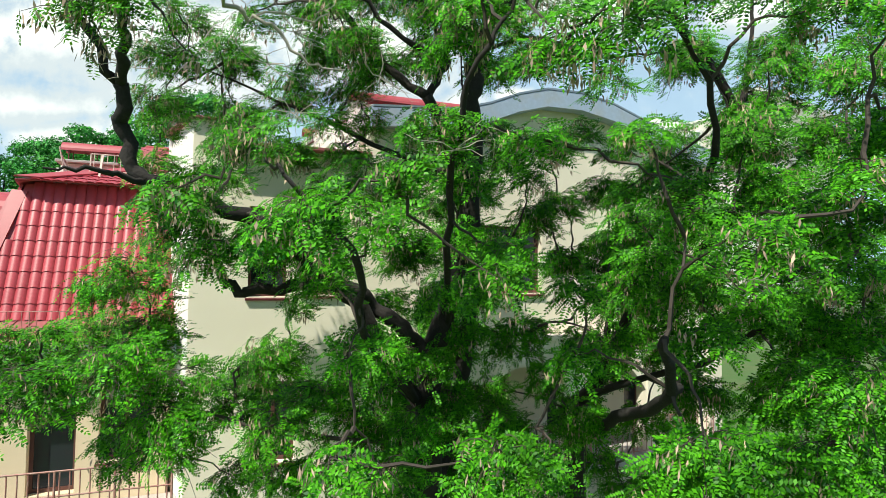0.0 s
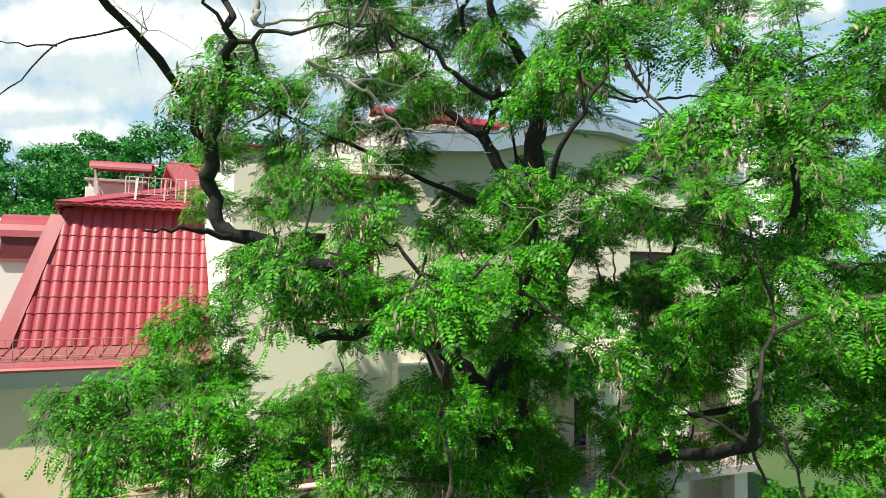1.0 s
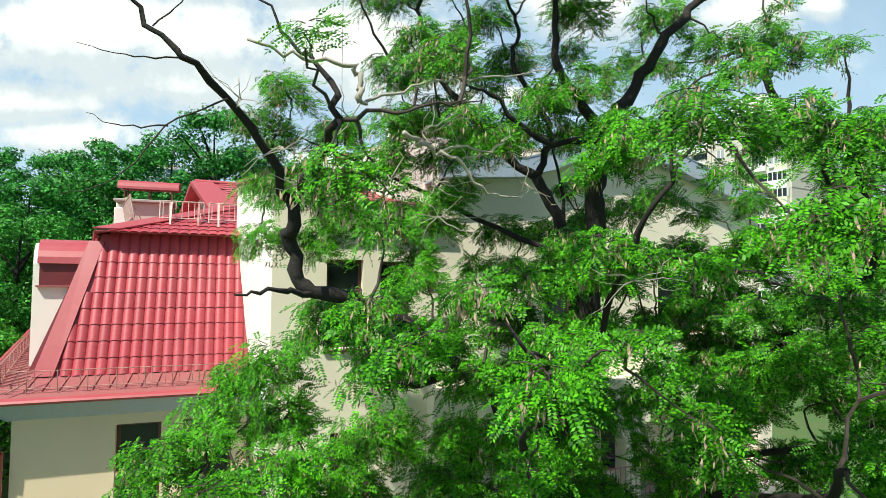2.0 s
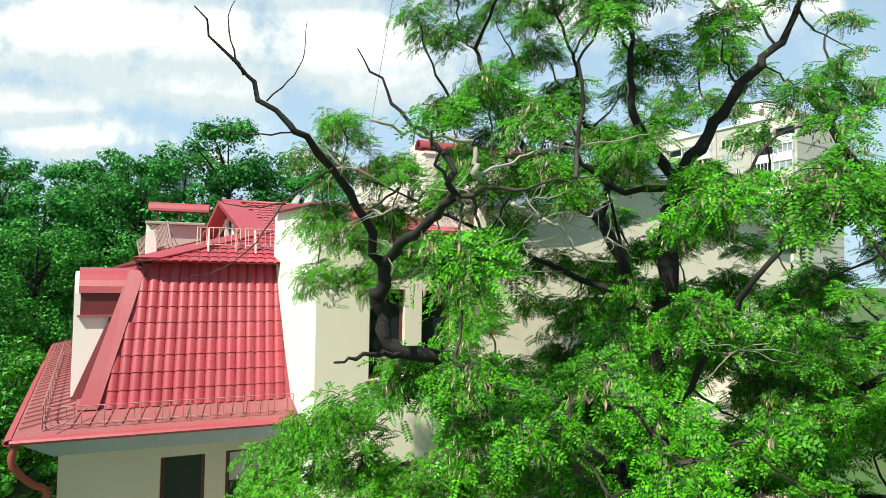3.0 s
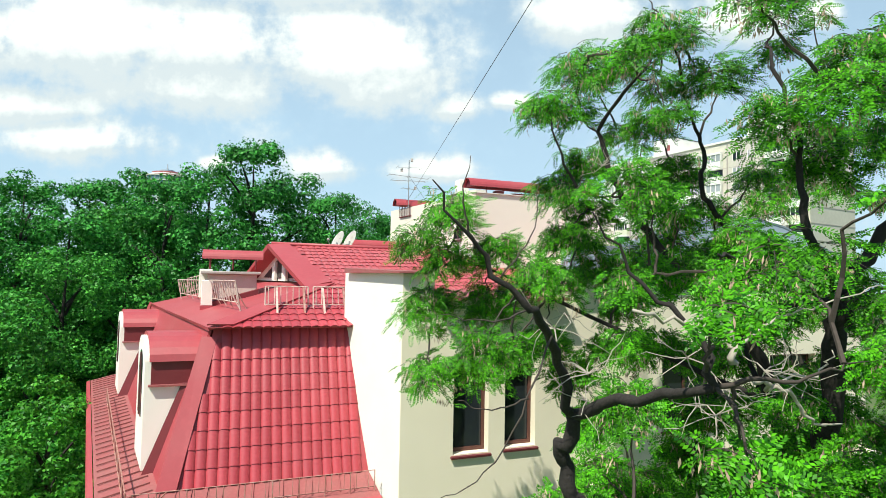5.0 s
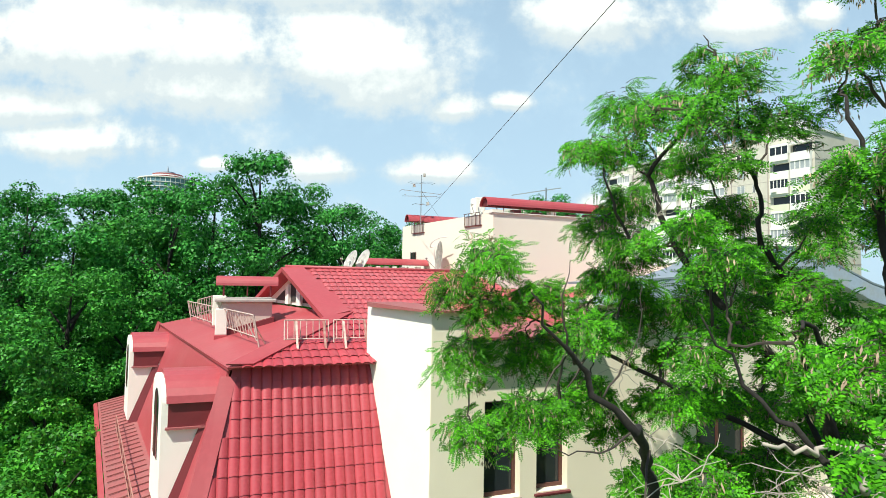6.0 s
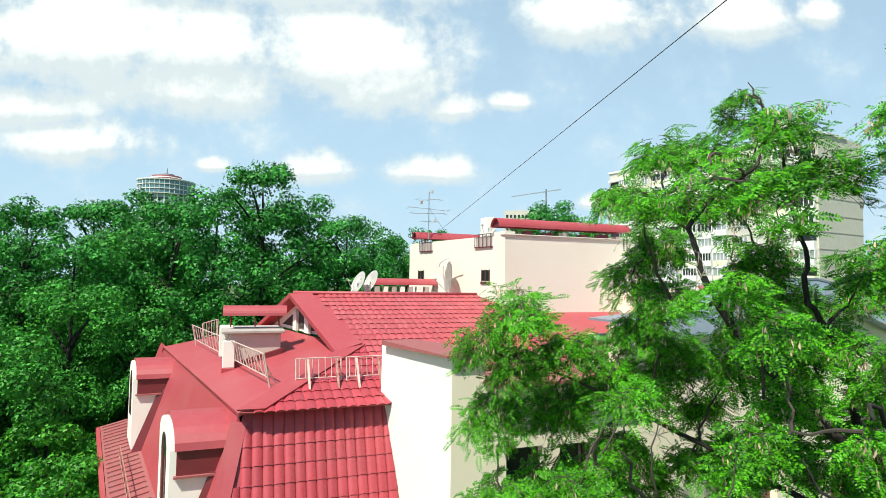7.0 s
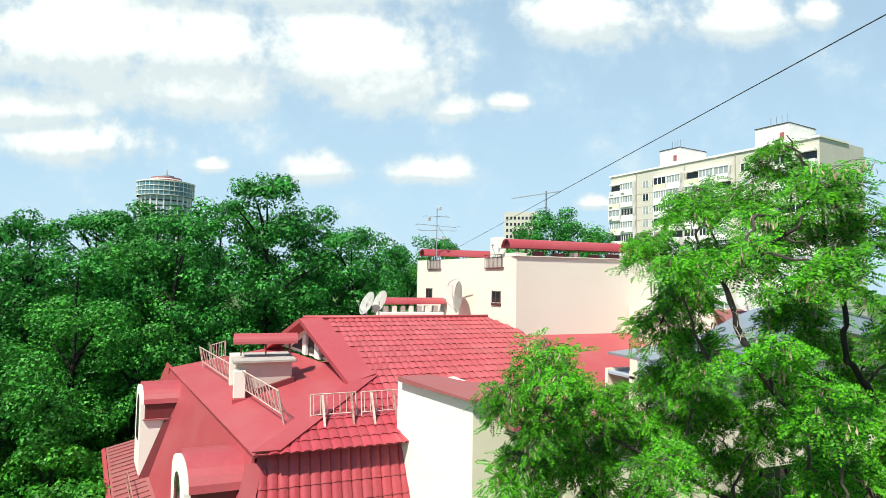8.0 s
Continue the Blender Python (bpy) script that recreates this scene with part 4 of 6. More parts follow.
def forest():
    rng = random.Random(5)
    kinds = [park_tree(11, 16.0, 3.9, OAK), park_tree(12, 15.0, 4.2, OAK2), park_tree(13, 17.0, 3.7, OAK), park_tree(14, 12.0, 3.6, OAK2), park_tree(15, 9.0, 2.9, BUSH, label="young bright green tree beside the house", count=14000)]
    spots = [(3.3, 40.5, 0.98, 2), (0.6, 43, 1.1, 0), (-2.0, 41, 1.15, 2), (-4.6, 43, 1.16, 0), (-7.0, 41, 1.0, 2), (-9.4, 44, 1.1, 1), (-8.7, 49, 1.2, 0), (-10.8, 51, 1.08, 2), (-12.0, 41, 0.98, 0), (-14.8, 43, 0.99, 2), (-18, 40, 0.97, 1), (-21.5, 42, 0.95, 0), (-25.5, 40, 0.95, 2), (-29, 44, 0.97, 1), (-11.0, 36, 0.85, 1), (-14.2, 35, 0.86, 3), (-8.4, 36.5, 0.85, 3), (-17.4, 36, 0.9, 1), (-21, 35, 0.88, 0), (-12.6, 30, 0.84, 3), (-16.2, 30, 0.84, 1), (-19.5, 30, 0.88, 3), (-12.4, 24.5, 0.6, 3), (-15.4, 25.0, 0.66, 3), (-19.0, 25, 0.75, 3), (-9.4, 18.6, 0.5, 4), (-8.9, 24.0, 0.72, 4), (-10.2, 28.5, 0.75, 4), (-11.2, 34.0, 0.8, 4), (-9.9, 21.5, 0.66, 4), (-8.8, 15.0, 0.40, 4), (-11.4, 19.2, 0.55, 4), (-14.0, 20.5, 0.46, 3), (-24, 29, 0.9, 1), (6.0, 44, 1.0, 0), (9.0, 46, 1.0, 1), (13.5, 52, 0.99, 2), (17, 54, 1.02, 0), (21, 56, 1.05, 1), (25.6, 57, 1.12, 2), (29.6, 58, 1.32, 0), (33.4, 59, 1.32, 1), (36, 60, 0.97, 1), (43, 62, 0.97, 2), (-34, 50, 0.99, 0), (-40, 56, 0.99, 2), (-6, 50, 1.03, 0), (0, 53, 1.02, 1), (-13, 52, 1.06, 2), (-20, 52, 1.03, 0), (-27, 52, 1.01, 1), (6, 57, 0.97, 2), (-17, 47, 0.97, 2), (11, 60, 0.97, 1)]
    first = set()
    for x, y, s, k in spots:
        s *= 0.98 if x < -11 and y > 39 else 1.0
        m = Matrix.Translation((x, y, -0.03)) @ Matrix.Rotation(rng.uniform(0, math.tau), 4, "Z")
        if k not in first:
            first.add(k)
            kinds[k].matrix_basis = m
            kinds[k].scale = (s, s, s * rng.uniform(0.94, 1.04))
        else:
            c = copy_thing(kinds[k], m)
            c.scale = (s, s, s * rng.uniform(0.94, 1.04))


forest()


# ---- the black locust trees in front of the house ----
def locust_leaf(rng):
    """One feathered leaf along +x: fifteen oval leaflets on a drooping stalk, four corners each."""
    ovals = []
    length, pairs = 0.185, 7

    def at(s):
        return np.array([s * length, 0, -0.05 * s * s])

    def leaflet(base, way, size):
        side = np.cross((0, 0, 1), way)
        side /= np.linalg.norm(side)
        tilt = rng.uniform(-0.3, 0.3)
        w = (side * math.cos(tilt) + np.array((0, 0, 1.0)) * math.sin(tilt)) * size * 0.25
        ovals.append([base, base + way * size * 0.52 + w, base + way * size, base + way * size * 0.52 - w])

    for k in range(pairs):
        s = 0.16 + 0.78 * k / (pairs - 1)
        for sign in (1, -1):
            way = np.array([0.42, sign * 0.9, rng.uniform(-0.3, 0.1)])
            leaflet(at(s), way / np.linalg.norm(way), 0.043 * rng.uniform(0.85, 1.15) * (1.05 - 0.25 * abs(s - 0.5)))
    leaflet(at(1.0), np.array([0.95, 0.0, -0.3]), 0.036)
    return np.array(ovals)


def foliage(boughs, seed, density, droop=0.5):
    """Flat sprays of leaves that run out from the middle of each bough. Returns leaf ovals, twig lines and pod places."""
    rng = np.random.default_rng(seed)
    forms = [locust_leaf(rng) for _ in range(8)]
    out, twigs, pods = [], [], []
    # leaves lean towards the light
    axis = Vector((0, 0, 1)).cross(SUN).normalized()
    lean = np.array(Matrix.Rotation(0.66, 3, axis))
    for x, y, z, r in boughs:
        dry = x < 1.2 and z > 8.7 and y < 7.3
        wide = min(r, 0.62)
        sprays = max(4, round(density * r * r / 6))
        for i in range(sprays):
            a = (i + rng.uniform(-0.35, 0.35)) * 2.39996
            d = np.array([math.cos(a), math.sin(a), rng.normal() * 0.28])
            start = np.array([x, y, z + rng.uniform(-0.36, 0.36) * wide]) + d * wide * rng.uniform(0.0, 0.25)
            way = d + rng.normal(size=3) * (0.25, 0.25, 0.12) + (0, 0, 0.14)
            way /= np.linalg.norm(way)
            length = wide * rng.uniform(0.3, 0.78)
            steps = 6
            line = []
            for k in range(steps + 1):
                s = k / steps
                p = start + way * length * s + np.array([0, 0, -droop * length * s * s])
                line.append(p)
                if k < 1:
                    continue
                az = math.atan2(way[1], way[0]) + (1 if k % 2 else -1) * rng.uniform(0.5, 1.3) * (k < steps) + rng.normal() * 0.25
                pitch = rng.normal() * 0.28 - 0.18
                roll = rng.normal() * 0.34
                ca, sa, cp, sp, cr, sr = math.cos(az), math.sin(az), math.cos(pitch), math.sin(pitch), math.cos(roll), math.sin(roll)
                rot = np.array([[ca, -sa, 0], [sa, ca, 0], [0, 0, 1]]) @ np.array([[cp, 0, -sp], [0, 1, 0], [sp, 0, cp]]) @ np.array([[1, 0, 0], [0, cr, -sr], [0, sr, cr]])
                out.append((forms[int(rng.integers(8))] * rng.uniform(0.8, 1.25)) @ rot.T @ lean.T + p)
            twigs.append(line[::2])
            if rng.random() < (0.42 if dry else 0.32):
                pods.append(line[4] - (0, 0, 0.05))
    return np.concatenate(out).reshape(-1, 3), twigs, pods


def wiggle(pts, steps, amount, seed):
    rng = np.random.default_rng(seed)
    line = smooth_line(pts, steps)
    return [p + Vector(rng.normal(size=3)) * amount * (0 < i < len(line) - 1) for i, p in enumerate(line)]


def locust_tree(name, label, trunk, limbs, boughs, seed, density, dead=(), bare=()):
    """trunk and limbs: (radius at the foot, radius at the tip, points). Every bough hangs on a twig from the nearest limb."""
    t = thing(name, label, "tree", at=trunk[2][0])
    spine = []
    for i, (r0, r1, pts) in enumerate([trunk] + limbs):
        line = wiggle(pts, 5, (0.022 if r0 > 0.0125 else 0.009) + 0.09 * r1, seed + i)
        n = len(line)
        rad = [(0.75 if r0 < 0.0125 else 1.0) * (r0 + (r1 - r0) * k / (n - 1)) * (1 + 0.10 * math.sin(k * 2.3 + i)) for k in range(n)]
        part("trunk" if i == 0 else "limb", tube(line, rad, 10 if r0 > 0.06 else 7), BARK if r0 > 0.03 else TWIG, t, smooth=True)
        if i:
            spine += line
    rng = np.random.default_rng(seed)
    sp = np.array([tuple(p) for p in spine])
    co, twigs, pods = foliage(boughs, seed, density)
    bm, dry = bmesh.new(), bmesh.new()
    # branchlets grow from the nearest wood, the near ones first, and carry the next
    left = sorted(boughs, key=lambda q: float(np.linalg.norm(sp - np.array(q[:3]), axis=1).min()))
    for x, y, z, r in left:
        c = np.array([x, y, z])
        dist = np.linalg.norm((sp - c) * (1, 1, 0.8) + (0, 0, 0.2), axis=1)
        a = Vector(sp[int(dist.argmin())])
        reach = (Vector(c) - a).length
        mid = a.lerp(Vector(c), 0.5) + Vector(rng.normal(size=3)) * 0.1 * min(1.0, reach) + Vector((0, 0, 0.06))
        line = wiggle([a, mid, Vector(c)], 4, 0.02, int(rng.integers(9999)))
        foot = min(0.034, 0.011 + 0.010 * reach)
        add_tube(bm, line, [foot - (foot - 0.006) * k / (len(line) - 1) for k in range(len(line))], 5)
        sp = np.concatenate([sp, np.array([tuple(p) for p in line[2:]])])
    for i, (r0, r1, pts) in enumerate(bare):
        line = wiggle(pts, 5, 0.018, seed + 300 + i)
        part("dead_limb", tube(line, [r0 + (r1 - r0) * k / (len(line) - 1) for k in range(len(line))], 7), DRY, t, "bare pale grey dead limb", smooth=True)
    for line in twigs:
        add_tube(bm, [Vector(p) for p in line], [0.006 - 0.004 * k / (len(line) - 1) for k in range(len(line))], 3)
    # dead grey sprays
    for x, y, z in dead:
        for k in range(7):
            d = Vector(rng.normal(size=3) * (1, 1, 0.6)).normalized()
            p = Vector((x, y, z))
            line = [p]
            for q in range(4):
                p = p + d * rng.uniform(0.08, 0.17)
                d = (d + Vector(rng.normal(size=3)) * 0.45).normalized()
                line.append(p)
            add_tube(dry, line, [0.006, 0.005, 0.004, 0.003, 0.0015], 4)
    tagged(part("dry_twig_mass", dry, DRY, t, "bare grey dry twigs"), kind="stuff")
    tagged(part("twig_mass", bm, TWIG, t, "thin grey-brown twigs"), kind="stuff")
    faces = np.arange(len(co), dtype=np.int32).reshape(-1, 4)
    ob = new("crown", mesh_arrays("crown", co, faces, LEAF))
    ob.parent = t
    ob.matrix_parent_inverse = Matrix.Translation(-Vector(t.location))
    tagged(ob, "bright green feathered leaves", kind="stuff")
    pc = []
    for p in pods:
        for k in range(int(rng.integers(8, 20))):
            q = p + rng.normal(size=3) * (0.06, 0.06, 0.04)
            ln, wd, a = rng.uniform(0.06, 0.10), rng.uniform(0.008, 0.013), rng.uniform(0, math.tau)
            s = np.array([math.cos(a), math.sin(a), 0]) * wd
            tip = q + (rng.normal() * 0.02, rng.normal() * 0.02, -ln)
            pc += [q - s * 0.4, (q + tip) / 2 - s + (0, 0, 0), tip, (q + tip) / 2 + s]
    ob = new("seed_pod_mass", mesh_arrays("seed_pod_mass", np.array(pc), np.arange(len(pc), dtype=np.int32).reshape(-1, 4), POD))
    ob.parent = t
    ob.matrix_parent_inverse = Matrix.Translation(-Vector(t.location))
    tagged(ob, "hanging bunches of dry brown seed pods", kind="stuff")
    return t


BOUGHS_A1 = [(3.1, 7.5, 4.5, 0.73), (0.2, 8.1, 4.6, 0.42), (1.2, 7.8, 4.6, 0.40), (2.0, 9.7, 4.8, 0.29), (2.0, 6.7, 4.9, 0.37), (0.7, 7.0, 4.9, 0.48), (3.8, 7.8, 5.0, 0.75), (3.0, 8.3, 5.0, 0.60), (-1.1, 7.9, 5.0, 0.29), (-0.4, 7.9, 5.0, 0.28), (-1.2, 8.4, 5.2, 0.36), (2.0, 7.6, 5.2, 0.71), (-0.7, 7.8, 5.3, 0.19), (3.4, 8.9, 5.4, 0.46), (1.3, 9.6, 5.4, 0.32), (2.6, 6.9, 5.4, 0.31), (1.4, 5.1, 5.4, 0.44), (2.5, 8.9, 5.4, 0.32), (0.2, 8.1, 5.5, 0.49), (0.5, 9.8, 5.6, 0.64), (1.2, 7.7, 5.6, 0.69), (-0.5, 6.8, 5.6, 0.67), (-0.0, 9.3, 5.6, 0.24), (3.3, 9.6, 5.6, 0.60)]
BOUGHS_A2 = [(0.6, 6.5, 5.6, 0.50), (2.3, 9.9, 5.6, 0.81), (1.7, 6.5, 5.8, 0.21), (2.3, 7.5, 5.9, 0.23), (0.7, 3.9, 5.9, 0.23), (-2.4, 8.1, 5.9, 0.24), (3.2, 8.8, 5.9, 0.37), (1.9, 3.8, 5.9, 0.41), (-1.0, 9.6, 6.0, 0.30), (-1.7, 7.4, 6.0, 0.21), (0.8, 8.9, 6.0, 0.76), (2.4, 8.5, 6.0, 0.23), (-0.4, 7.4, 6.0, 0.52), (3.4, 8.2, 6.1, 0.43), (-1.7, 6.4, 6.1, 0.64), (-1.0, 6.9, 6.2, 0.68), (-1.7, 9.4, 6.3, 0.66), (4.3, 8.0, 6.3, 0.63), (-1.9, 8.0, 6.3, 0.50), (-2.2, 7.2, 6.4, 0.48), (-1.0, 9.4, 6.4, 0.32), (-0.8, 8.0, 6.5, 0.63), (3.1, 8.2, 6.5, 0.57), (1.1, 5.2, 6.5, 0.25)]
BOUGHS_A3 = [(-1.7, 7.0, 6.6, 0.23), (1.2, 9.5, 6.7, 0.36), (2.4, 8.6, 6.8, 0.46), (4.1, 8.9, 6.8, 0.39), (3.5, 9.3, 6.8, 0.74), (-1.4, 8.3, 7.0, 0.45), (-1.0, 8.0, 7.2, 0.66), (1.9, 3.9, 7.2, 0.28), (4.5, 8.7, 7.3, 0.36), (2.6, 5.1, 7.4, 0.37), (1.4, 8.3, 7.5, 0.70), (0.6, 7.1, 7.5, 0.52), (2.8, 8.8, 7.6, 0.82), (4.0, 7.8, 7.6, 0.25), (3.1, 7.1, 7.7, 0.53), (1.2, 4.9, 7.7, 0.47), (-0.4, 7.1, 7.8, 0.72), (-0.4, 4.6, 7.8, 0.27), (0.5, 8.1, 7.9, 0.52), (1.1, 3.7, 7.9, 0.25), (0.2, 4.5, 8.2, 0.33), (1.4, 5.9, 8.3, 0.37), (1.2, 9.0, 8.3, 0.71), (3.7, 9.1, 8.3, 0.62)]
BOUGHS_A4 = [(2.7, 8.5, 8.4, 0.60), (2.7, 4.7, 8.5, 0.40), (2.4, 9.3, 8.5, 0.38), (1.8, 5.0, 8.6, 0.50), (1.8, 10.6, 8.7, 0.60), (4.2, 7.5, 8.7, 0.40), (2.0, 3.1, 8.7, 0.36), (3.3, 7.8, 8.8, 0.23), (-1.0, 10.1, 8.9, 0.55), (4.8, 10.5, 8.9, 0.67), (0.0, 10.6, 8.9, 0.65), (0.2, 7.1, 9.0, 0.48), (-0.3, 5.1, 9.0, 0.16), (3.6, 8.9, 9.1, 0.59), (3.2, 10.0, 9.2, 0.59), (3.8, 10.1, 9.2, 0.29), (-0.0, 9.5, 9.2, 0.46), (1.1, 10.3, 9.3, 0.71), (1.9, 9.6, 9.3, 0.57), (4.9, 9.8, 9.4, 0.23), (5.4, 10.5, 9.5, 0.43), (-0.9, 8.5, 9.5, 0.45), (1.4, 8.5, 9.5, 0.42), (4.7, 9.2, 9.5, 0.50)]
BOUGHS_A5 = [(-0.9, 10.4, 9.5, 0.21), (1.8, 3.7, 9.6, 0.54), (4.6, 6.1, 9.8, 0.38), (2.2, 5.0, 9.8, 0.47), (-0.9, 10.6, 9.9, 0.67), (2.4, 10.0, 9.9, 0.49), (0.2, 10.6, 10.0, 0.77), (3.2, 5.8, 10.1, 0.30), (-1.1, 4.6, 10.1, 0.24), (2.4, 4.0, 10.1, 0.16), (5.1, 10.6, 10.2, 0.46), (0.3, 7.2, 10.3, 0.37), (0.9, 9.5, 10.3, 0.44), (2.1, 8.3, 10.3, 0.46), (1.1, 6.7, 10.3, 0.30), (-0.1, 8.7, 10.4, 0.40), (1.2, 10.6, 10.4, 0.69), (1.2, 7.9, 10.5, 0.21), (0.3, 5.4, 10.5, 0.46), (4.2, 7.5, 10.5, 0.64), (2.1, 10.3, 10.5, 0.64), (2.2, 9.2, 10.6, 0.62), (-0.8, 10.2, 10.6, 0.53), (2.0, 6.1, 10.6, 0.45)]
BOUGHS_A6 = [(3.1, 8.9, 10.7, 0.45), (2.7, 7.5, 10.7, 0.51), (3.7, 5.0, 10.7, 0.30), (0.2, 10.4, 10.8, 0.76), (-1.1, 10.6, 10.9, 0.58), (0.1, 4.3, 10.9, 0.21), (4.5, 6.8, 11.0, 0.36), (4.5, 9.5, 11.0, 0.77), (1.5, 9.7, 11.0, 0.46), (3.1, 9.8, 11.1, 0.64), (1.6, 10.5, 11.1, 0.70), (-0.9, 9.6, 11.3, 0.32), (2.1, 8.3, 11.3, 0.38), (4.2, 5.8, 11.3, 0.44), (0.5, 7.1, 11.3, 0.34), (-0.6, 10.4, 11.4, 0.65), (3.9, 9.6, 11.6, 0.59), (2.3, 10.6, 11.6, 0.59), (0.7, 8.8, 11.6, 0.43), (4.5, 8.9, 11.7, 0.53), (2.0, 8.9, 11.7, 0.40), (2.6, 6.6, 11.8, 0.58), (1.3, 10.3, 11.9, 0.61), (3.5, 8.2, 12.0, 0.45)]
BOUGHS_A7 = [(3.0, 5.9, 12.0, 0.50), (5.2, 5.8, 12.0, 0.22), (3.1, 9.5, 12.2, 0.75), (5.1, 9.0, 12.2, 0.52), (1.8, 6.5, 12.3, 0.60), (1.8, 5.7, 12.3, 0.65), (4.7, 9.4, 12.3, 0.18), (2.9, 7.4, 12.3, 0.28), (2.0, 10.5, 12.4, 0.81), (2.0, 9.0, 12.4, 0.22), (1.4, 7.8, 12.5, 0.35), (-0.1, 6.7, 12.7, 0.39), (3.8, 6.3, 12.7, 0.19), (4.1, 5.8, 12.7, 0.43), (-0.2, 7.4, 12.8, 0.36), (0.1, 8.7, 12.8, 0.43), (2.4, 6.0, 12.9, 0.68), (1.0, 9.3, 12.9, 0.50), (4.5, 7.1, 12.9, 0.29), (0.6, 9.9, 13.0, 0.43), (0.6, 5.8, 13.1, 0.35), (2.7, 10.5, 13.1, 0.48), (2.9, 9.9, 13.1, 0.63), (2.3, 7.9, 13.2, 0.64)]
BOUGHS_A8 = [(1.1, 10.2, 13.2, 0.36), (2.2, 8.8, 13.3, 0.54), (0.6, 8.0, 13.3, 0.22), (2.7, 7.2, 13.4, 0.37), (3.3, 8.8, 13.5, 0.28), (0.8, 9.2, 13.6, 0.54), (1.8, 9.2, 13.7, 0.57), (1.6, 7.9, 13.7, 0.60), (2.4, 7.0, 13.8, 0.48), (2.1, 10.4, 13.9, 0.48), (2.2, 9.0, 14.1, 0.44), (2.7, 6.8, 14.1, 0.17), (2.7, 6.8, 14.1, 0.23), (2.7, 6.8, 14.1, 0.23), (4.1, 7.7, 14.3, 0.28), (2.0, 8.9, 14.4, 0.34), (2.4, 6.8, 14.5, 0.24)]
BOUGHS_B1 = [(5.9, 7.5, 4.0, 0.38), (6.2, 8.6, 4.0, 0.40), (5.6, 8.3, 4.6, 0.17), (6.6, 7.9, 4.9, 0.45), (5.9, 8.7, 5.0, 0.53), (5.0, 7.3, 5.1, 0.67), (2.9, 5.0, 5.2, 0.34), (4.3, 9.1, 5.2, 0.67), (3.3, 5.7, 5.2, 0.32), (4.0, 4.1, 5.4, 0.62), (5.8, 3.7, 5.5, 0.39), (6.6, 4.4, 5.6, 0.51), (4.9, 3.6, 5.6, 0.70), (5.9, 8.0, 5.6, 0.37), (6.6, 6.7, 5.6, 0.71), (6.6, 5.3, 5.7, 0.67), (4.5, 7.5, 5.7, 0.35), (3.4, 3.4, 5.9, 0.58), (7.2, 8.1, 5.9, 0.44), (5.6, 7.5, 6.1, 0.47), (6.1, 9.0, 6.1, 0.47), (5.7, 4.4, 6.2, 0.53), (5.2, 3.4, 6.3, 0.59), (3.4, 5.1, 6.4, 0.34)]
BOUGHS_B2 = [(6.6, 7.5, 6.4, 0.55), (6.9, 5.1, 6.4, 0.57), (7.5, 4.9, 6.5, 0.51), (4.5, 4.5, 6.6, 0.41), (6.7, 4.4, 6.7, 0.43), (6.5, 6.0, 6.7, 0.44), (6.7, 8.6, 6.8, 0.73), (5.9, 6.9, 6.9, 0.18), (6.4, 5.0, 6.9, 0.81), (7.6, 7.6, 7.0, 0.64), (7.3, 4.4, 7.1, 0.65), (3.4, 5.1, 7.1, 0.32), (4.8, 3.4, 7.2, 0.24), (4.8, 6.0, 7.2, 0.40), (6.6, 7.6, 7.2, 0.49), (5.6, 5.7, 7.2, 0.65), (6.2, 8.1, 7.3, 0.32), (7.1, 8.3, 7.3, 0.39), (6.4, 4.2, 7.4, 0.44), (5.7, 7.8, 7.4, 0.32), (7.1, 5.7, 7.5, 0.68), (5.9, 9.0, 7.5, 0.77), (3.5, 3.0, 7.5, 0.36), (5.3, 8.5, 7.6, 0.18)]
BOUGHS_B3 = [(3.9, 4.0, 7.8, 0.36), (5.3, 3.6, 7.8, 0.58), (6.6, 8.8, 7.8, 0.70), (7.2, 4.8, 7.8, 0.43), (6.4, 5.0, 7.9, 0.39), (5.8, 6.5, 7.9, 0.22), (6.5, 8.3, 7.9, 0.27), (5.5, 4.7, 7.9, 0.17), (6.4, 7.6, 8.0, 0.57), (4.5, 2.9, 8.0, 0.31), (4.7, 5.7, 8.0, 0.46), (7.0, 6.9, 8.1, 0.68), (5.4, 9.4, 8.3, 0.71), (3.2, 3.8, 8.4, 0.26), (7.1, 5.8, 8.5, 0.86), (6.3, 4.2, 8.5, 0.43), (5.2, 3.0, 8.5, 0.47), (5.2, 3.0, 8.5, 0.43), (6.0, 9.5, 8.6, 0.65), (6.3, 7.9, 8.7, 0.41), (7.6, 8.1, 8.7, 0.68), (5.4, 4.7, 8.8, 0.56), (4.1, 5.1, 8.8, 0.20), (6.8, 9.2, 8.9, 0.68)]
